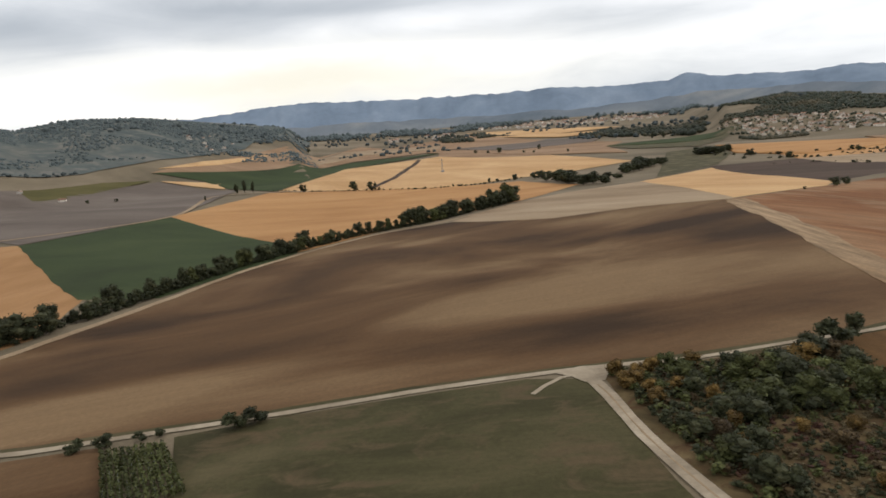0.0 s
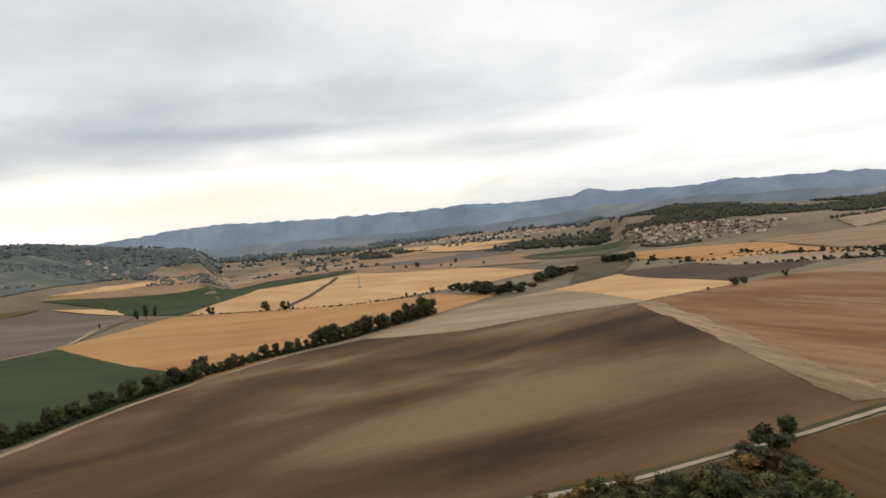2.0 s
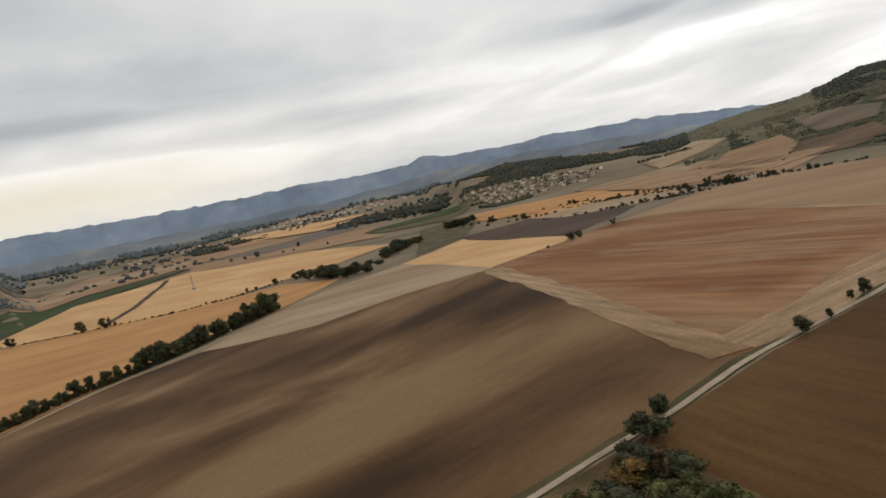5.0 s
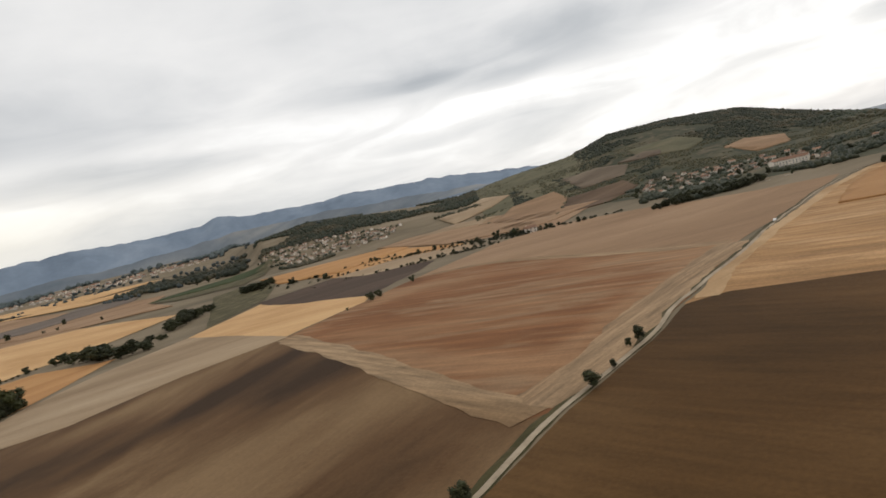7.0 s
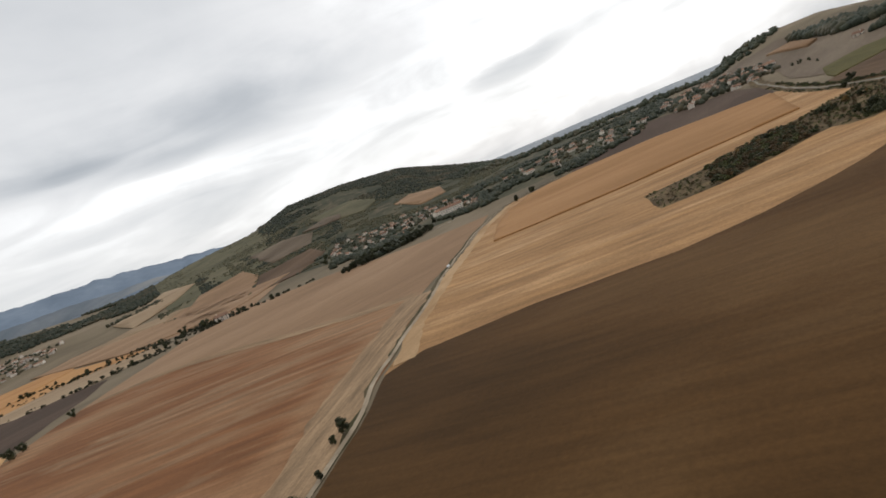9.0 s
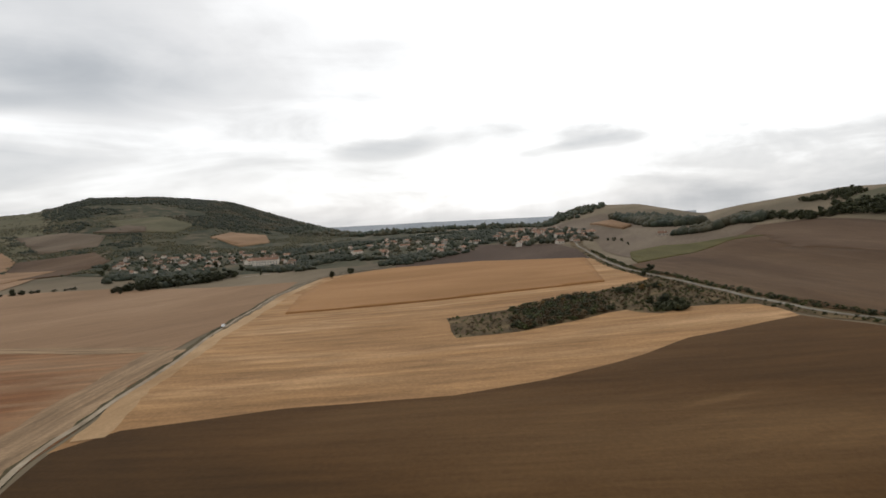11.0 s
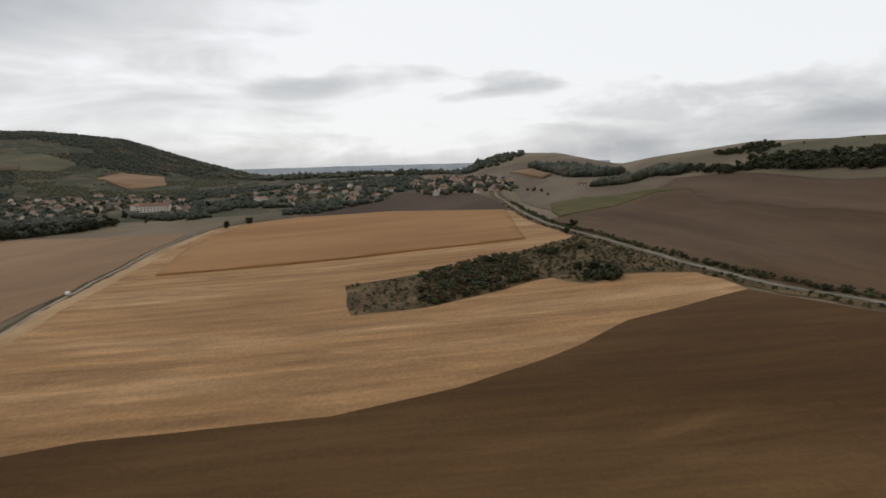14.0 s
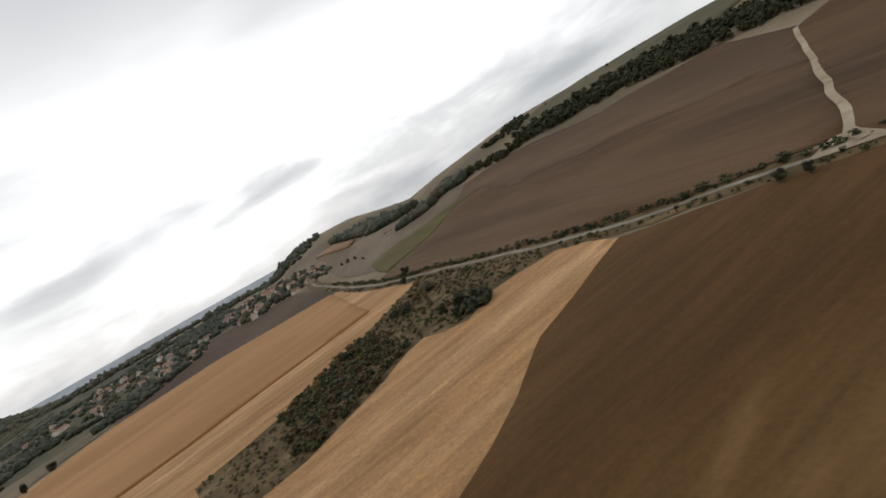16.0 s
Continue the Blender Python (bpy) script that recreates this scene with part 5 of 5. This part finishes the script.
def make_house(seed, w, d, h, rise, label, name="house"):
    rng = random.Random(seed)
    root = tagged(new(name), label, "house")
    bm = bmesh.new()
    pts = [(-w / 2, -1.5), (w / 2, -1.5), (w / 2, h), (0, h + rise), (-w / 2, h)]
    a = [bm.verts.new((x, -d / 2, z)) for x, z in pts]
    b = [bm.verts.new((x, d / 2, z)) for x, z in pts]
    bm.faces.new(a), bm.faces.new(b[::-1])
    for i in range(5):
        j = (i + 1) % 5
        bm.faces.new((a[j], a[i], b[i], b[j]))
    bmesh.ops.recalc_face_normals(bm, faces=bm.faces)
    part("wall", bm, M_WALL, root)
    bm = bmesh.new()
    o, t = 0.6, 0.25
    for sg in (-1, 1):
        e = sg * (w / 2 + o)
        ze = h - o * rise / (w / 2)
        v = [bm.verts.new(p) for p in ((0, -d / 2 - o, h + rise + 0.05), (e, -d / 2 - o, ze + 0.05), (e, d / 2 + o, ze + 0.05), (0, d / 2 + o, h + rise + 0.05),
                                       (0, -d / 2 - o, h + rise + t), (e, -d / 2 - o, ze + t), (e, d / 2 + o, ze + t), (0, d / 2 + o, h + rise + t))]
        for f in ((0, 1, 2, 3), (4, 5, 6, 7), (0, 1, 5, 4), (1, 2, 6, 5), (2, 3, 7, 6), (3, 0, 4, 7)):
            bm.faces.new([v[k] for k in f])
    bmesh.ops.recalc_face_normals(bm, faces=bm.faces)
    part("roof", bm, M_ROOF, root, "faded clay tile roof")
    bm = bmesh.new()
    quad_box(bm, w * 0.12, w * 0.12 + 0.9, d * 0.25, d * 0.25 + 0.9, h + rise * 0.4, h + rise + 1.1)
    part("chimney", bm, M_WALL, root)
    n = max(2, int(d / 4))
    for sg in (-1, 1):
        for i in range(n):
            y = -d / 2 + (i + 0.5) * d / n
            for z in ((1.0,) if h < 5 else (1.0, 3.9)):
                bm = bmesh.new()
                x = sg * w / 2
                quad_box(bm, x - 0.06, x + 0.06, y - 0.55, y + 0.55, z, z + 1.5)
                part("window", bm, M_GLASS, root)
    return root


HOUSES = [make_house(1, 9, 13, 5.6, 2.4, "rendered village house with a clay tile roof"), make_house(2, 8, 10, 3.6, 2.2, "low village house with a clay tile roof"),
          make_house(3, 10, 16, 6.2, 2.6, "long rendered farmhouse with a clay tile roof"), make_house(4, 11, 24, 4.8, 2.4, "long pale barn with a tiled roof")]


def settle(spots, group, grow=1.0):
    for x, y in spots:
        k = RNG.choices(range(4), (4, 4, 2, 1))[0]
        h = HOUSES[k]
        m = pose(x, y, hz(x, y), 0, 0, RNG.uniform(0, 180))
        s = grow * RNG.uniform(0.85, 1.2)
        if h.name not in USED:
            USED.add(h.name)
            h.matrix_world = m @ Matrix.Diagonal((s, s, s, 1))
            tagged(h, "", "", group)
        else:
            o = copy_thing(h, m)
            o.scale = (s, s, s)
            tagged(o, "", "", group)


def spots_in(n, poly, gap):
    out = []
    P = np.array(poly)
    lo, hi = P.min(0), P.max(0)
    for _ in range(n * 30):
        x, y = RNG.uniform(lo[0], hi[0]), RNG.uniform(lo[1], hi[1])
        if inside(x, y, poly) and all((x - a) ** 2 + (y - b) ** 2 > gap * gap for a, b in out):
            out.append((x, y))
            if len(out) == n:
                break
    return out


settle(spots_in(95, VILLAGE_HILL, 22), "houses of the hillside village", 0.8)
settle([p for p in spots_in(75, VILLAGE_VALLEY, 20) if not inside(*p, MANOR_LAWN)], "houses of the valley village", 0.7)
settle(spots_in(34, VILLAGE_MILL, 24), "houses of the valley village", 0.7)
settle(spots_in(44, [(1150, 44), (1310, -44), (1281, -107), (1170, -144), (927, -108), (928, -48), (910, 7)], 20), "houses of the hill village", 0.85)
settle(spots_in(16, [(-149, 3041), (-12, 3103), (-12, 2747), (-108, 2760)], 26), "houses of the plain", 1.2)
settle(spots_in(7, [(-340, 2916), (-290, 3025), (-261, 2765), (-312, 2708)], 26), "houses of the plain", 1.2)
settle(spots_in(90, TOWN, 32), "houses of the far town", 1.4)
settle(spots_in(10, [(-852, 1739), (-939, 2132), (-729, 2124), (-728, 1819)], 40), "houses of the western hamlet", 1.0)
settle([(-778, 1151), (-908, 1215), (937, -199), (670, 619)], "lone barns", 1.1)
# the large manor of the valley
manor = make_house(9, 13, 36, 8.0, 3.4, "large pale manor house with a tiled roof", "manor")
manor.matrix_world = pose(940, 365, hz(940, 365), 0, 0, 8)
annex = make_house(10, 10, 23, 5.8, 2.6, "pale farm wing beside the manor", "manor_wing")
annex.matrix_world = pose(972, 398, hz(972, 398), 0, 0, 60)
# boundary wall by the valley hedge
ribbon("garden_wall", [(773, 339), (786, 325), (798, 310)], 0.6, M_WALL, "low pale boundary wall", "wall", 1.2, 0.0)


# ---- a white car on the lane ----
def build_car(x, y, turn):
    root = tagged(new("car"), "small white car stopped on the gravel lane", "car")
    bm = bmesh.new()
    prof = [(-2.0, 0.35), (2.0, 0.35), (2.05, 0.75), (1.1, 0.95), (0.45, 1.45), (-1.3, 1.48), (-1.95, 0.98)]
    a = [bm.verts.new((px, -0.82, pz)) for px, pz in prof]
    b = [bm.verts.new((px, 0.82, pz)) for px, pz in prof]
    bm.faces.new(a), bm.faces.new(b[::-1])
    for i in range(len(prof)):
        j = (i + 1) % len(prof)
        bm.faces.new((a[j], a[i], b[i], b[j]))
    bmesh.ops.recalc_face_normals(bm, faces=bm.faces)
    bmesh.ops.bevel(bm, geom=bm.edges[:], offset=0.08, segments=2, affect="EDGES")
    part("body", bm, M_WHITE, root)
    bm = bmesh.new()
    quad_box(bm, -1.2, 0.5, -0.84, 0.84, 1.0, 1.36)
    part("window", bm, M_GLASS, root)
    for sx in (-1.25, 1.25):
        for sy in (-0.78, 0.78):
            bm = bmesh.new()
            bmesh.ops.create_cone(bm, cap_ends=True, segments=14, radius1=0.32, radius2=0.32, depth=0.22, matrix=Matrix.Translation((sx, sy, 0.32)) @ Matrix.Rotation(radians(90), 4, "X"))
            wheel = part("wheel", bm, M_RUBBER, root)
            bm = bmesh.new()
            bmesh.ops.create_cone(bm, cap_ends=True, segments=10, radius1=0.2, radius2=0.18, depth=0.25, matrix=Matrix.Translation((sx, sy, 0.32)) @ Matrix.Rotation(radians(90), 4, "X"))
            part("rim", bm, M_STEEL, wheel, "grey steel rim")
    root.matrix_world = pose(x, y, hz(x, y) + 0.8, 0, 0, turn)


build_car(414, 198.6, 13)


# ---- mast in the golden field ----
def build_mast(x, y, h):
    root = tagged(new("mast"), "slim grey lattice mast in a straw field", "mast")
    bm = bmesh.new()
    for i in range(4):
        a = radians(45 + 90 * i)
        limb(bm, Vector((math.cos(a) * 2.2, math.sin(a) * 2.2, -1)), Vector((math.cos(a) * 0.5, math.sin(a) * 0.5, h)), 0.22, 0.14, 5)
    for k in range(9):
        z = h * k / 9
        r0, r1 = 2.2 - 1.7 * z / h, 2.2 - 1.7 * (z + h / 9) / h
        for i in range(4):
            a, b = radians(45 + 90 * i), radians(135 + 90 * i)
            limb(bm, Vector((math.cos(a) * r0, math.sin(a) * r0, z)), Vector((math.cos(b) * r1, math.sin(b) * r1, z + h / 9)), 0.09, 0.09, 4)
    part("lattice", bm, M_STEEL, root)
    bm = bmesh.new()
    limb(bm, Vector((-5, 0, h * 0.88)), Vector((5, 0, h * 0.88)), 0.25, 0.25, 5)
    part("crossarm", bm, M_STEEL, root)
    bm = bmesh.new()
    quad_box(bm, -3, 3, -3, 3, -0.5, 3.5)
    bmesh.ops.bevel(bm, geom=bm.edges[:], offset=0.2, segments=1, affect="EDGES")
    part("cabin", bm, M_STEEL, root, "dark equipment cabin at the foot")
    root.matrix_world = pose(x, y, hz(x, y) + 0.5, 0, 0, 20)


build_mast(-32, 1272, 29)


# ---- a small vineyard ----
def vine_row(i, x0, y0, x1, y1):
    """One row: leaves in a narrow wall, two wires and a post at every few metres."""
    root = tagged(new("vine_row"), "row of olive green vines on wires", "vines", "rows of the vineyard")
    verts, faces = [], []
    rng = random.Random(900 + i)
    for k in range(700):
        t = rng.random()
        x, y = x0 + (x1 - x0) * t + rng.gauss(0, 0.25), y0 + (y1 - y0) * t + rng.gauss(0, 0.25)
        p = Vector((x, y, hz(x, y) + 0.35 + rng.uniform(0.1, 1.2)))
        u = Vector((rng.gauss(0, 1), rng.gauss(0, 1), rng.gauss(0, 0.6))).normalized() * 0.3
        v = u.cross(Vector((rng.gauss(0, 1), rng.gauss(0, 1), rng.gauss(0, 1)))).normalized() * 0.22
        o = len(verts)
        verts += [tuple(p - u), tuple(p + v), tuple(p + u), tuple(p - v)]
        faces.append((o, o + 1, o + 2, o + 3))
    new("foliage", mesh_of("foliage", verts, faces, M_OLIVE, False)).parent = root
    n = 6
    spots = [Vector((x0 + (x1 - x0) * k / n, y0 + (y1 - y0) * k / n, 0)) for k in range(n + 1)]
    for p in spots:
        p.z = hz(p.x, p.y)
        bm = bmesh.new()
        limb(bm, p - Vector((0, 0, 0.2)), p + Vector((0, 0, 1.6)), 0.05, 0.05, 5)
        part("post", bm, M_BARK, root)
    for z in (0.8, 1.4):
        bm = bmesh.new()
        for p, r in zip(spots, spots[1:]):
            limb(bm, p + Vector((0, 0, z)), r + Vector((0, 0, z)), 0.012, 0.012, 4)
        part("wire", bm, M_STEEL, root)


for i in range(10):
    t = i / 9
    vine_row(i, -75 + 12 * t, 110 + 2 * t, -60 + 12 * t, 86 + 4 * t)
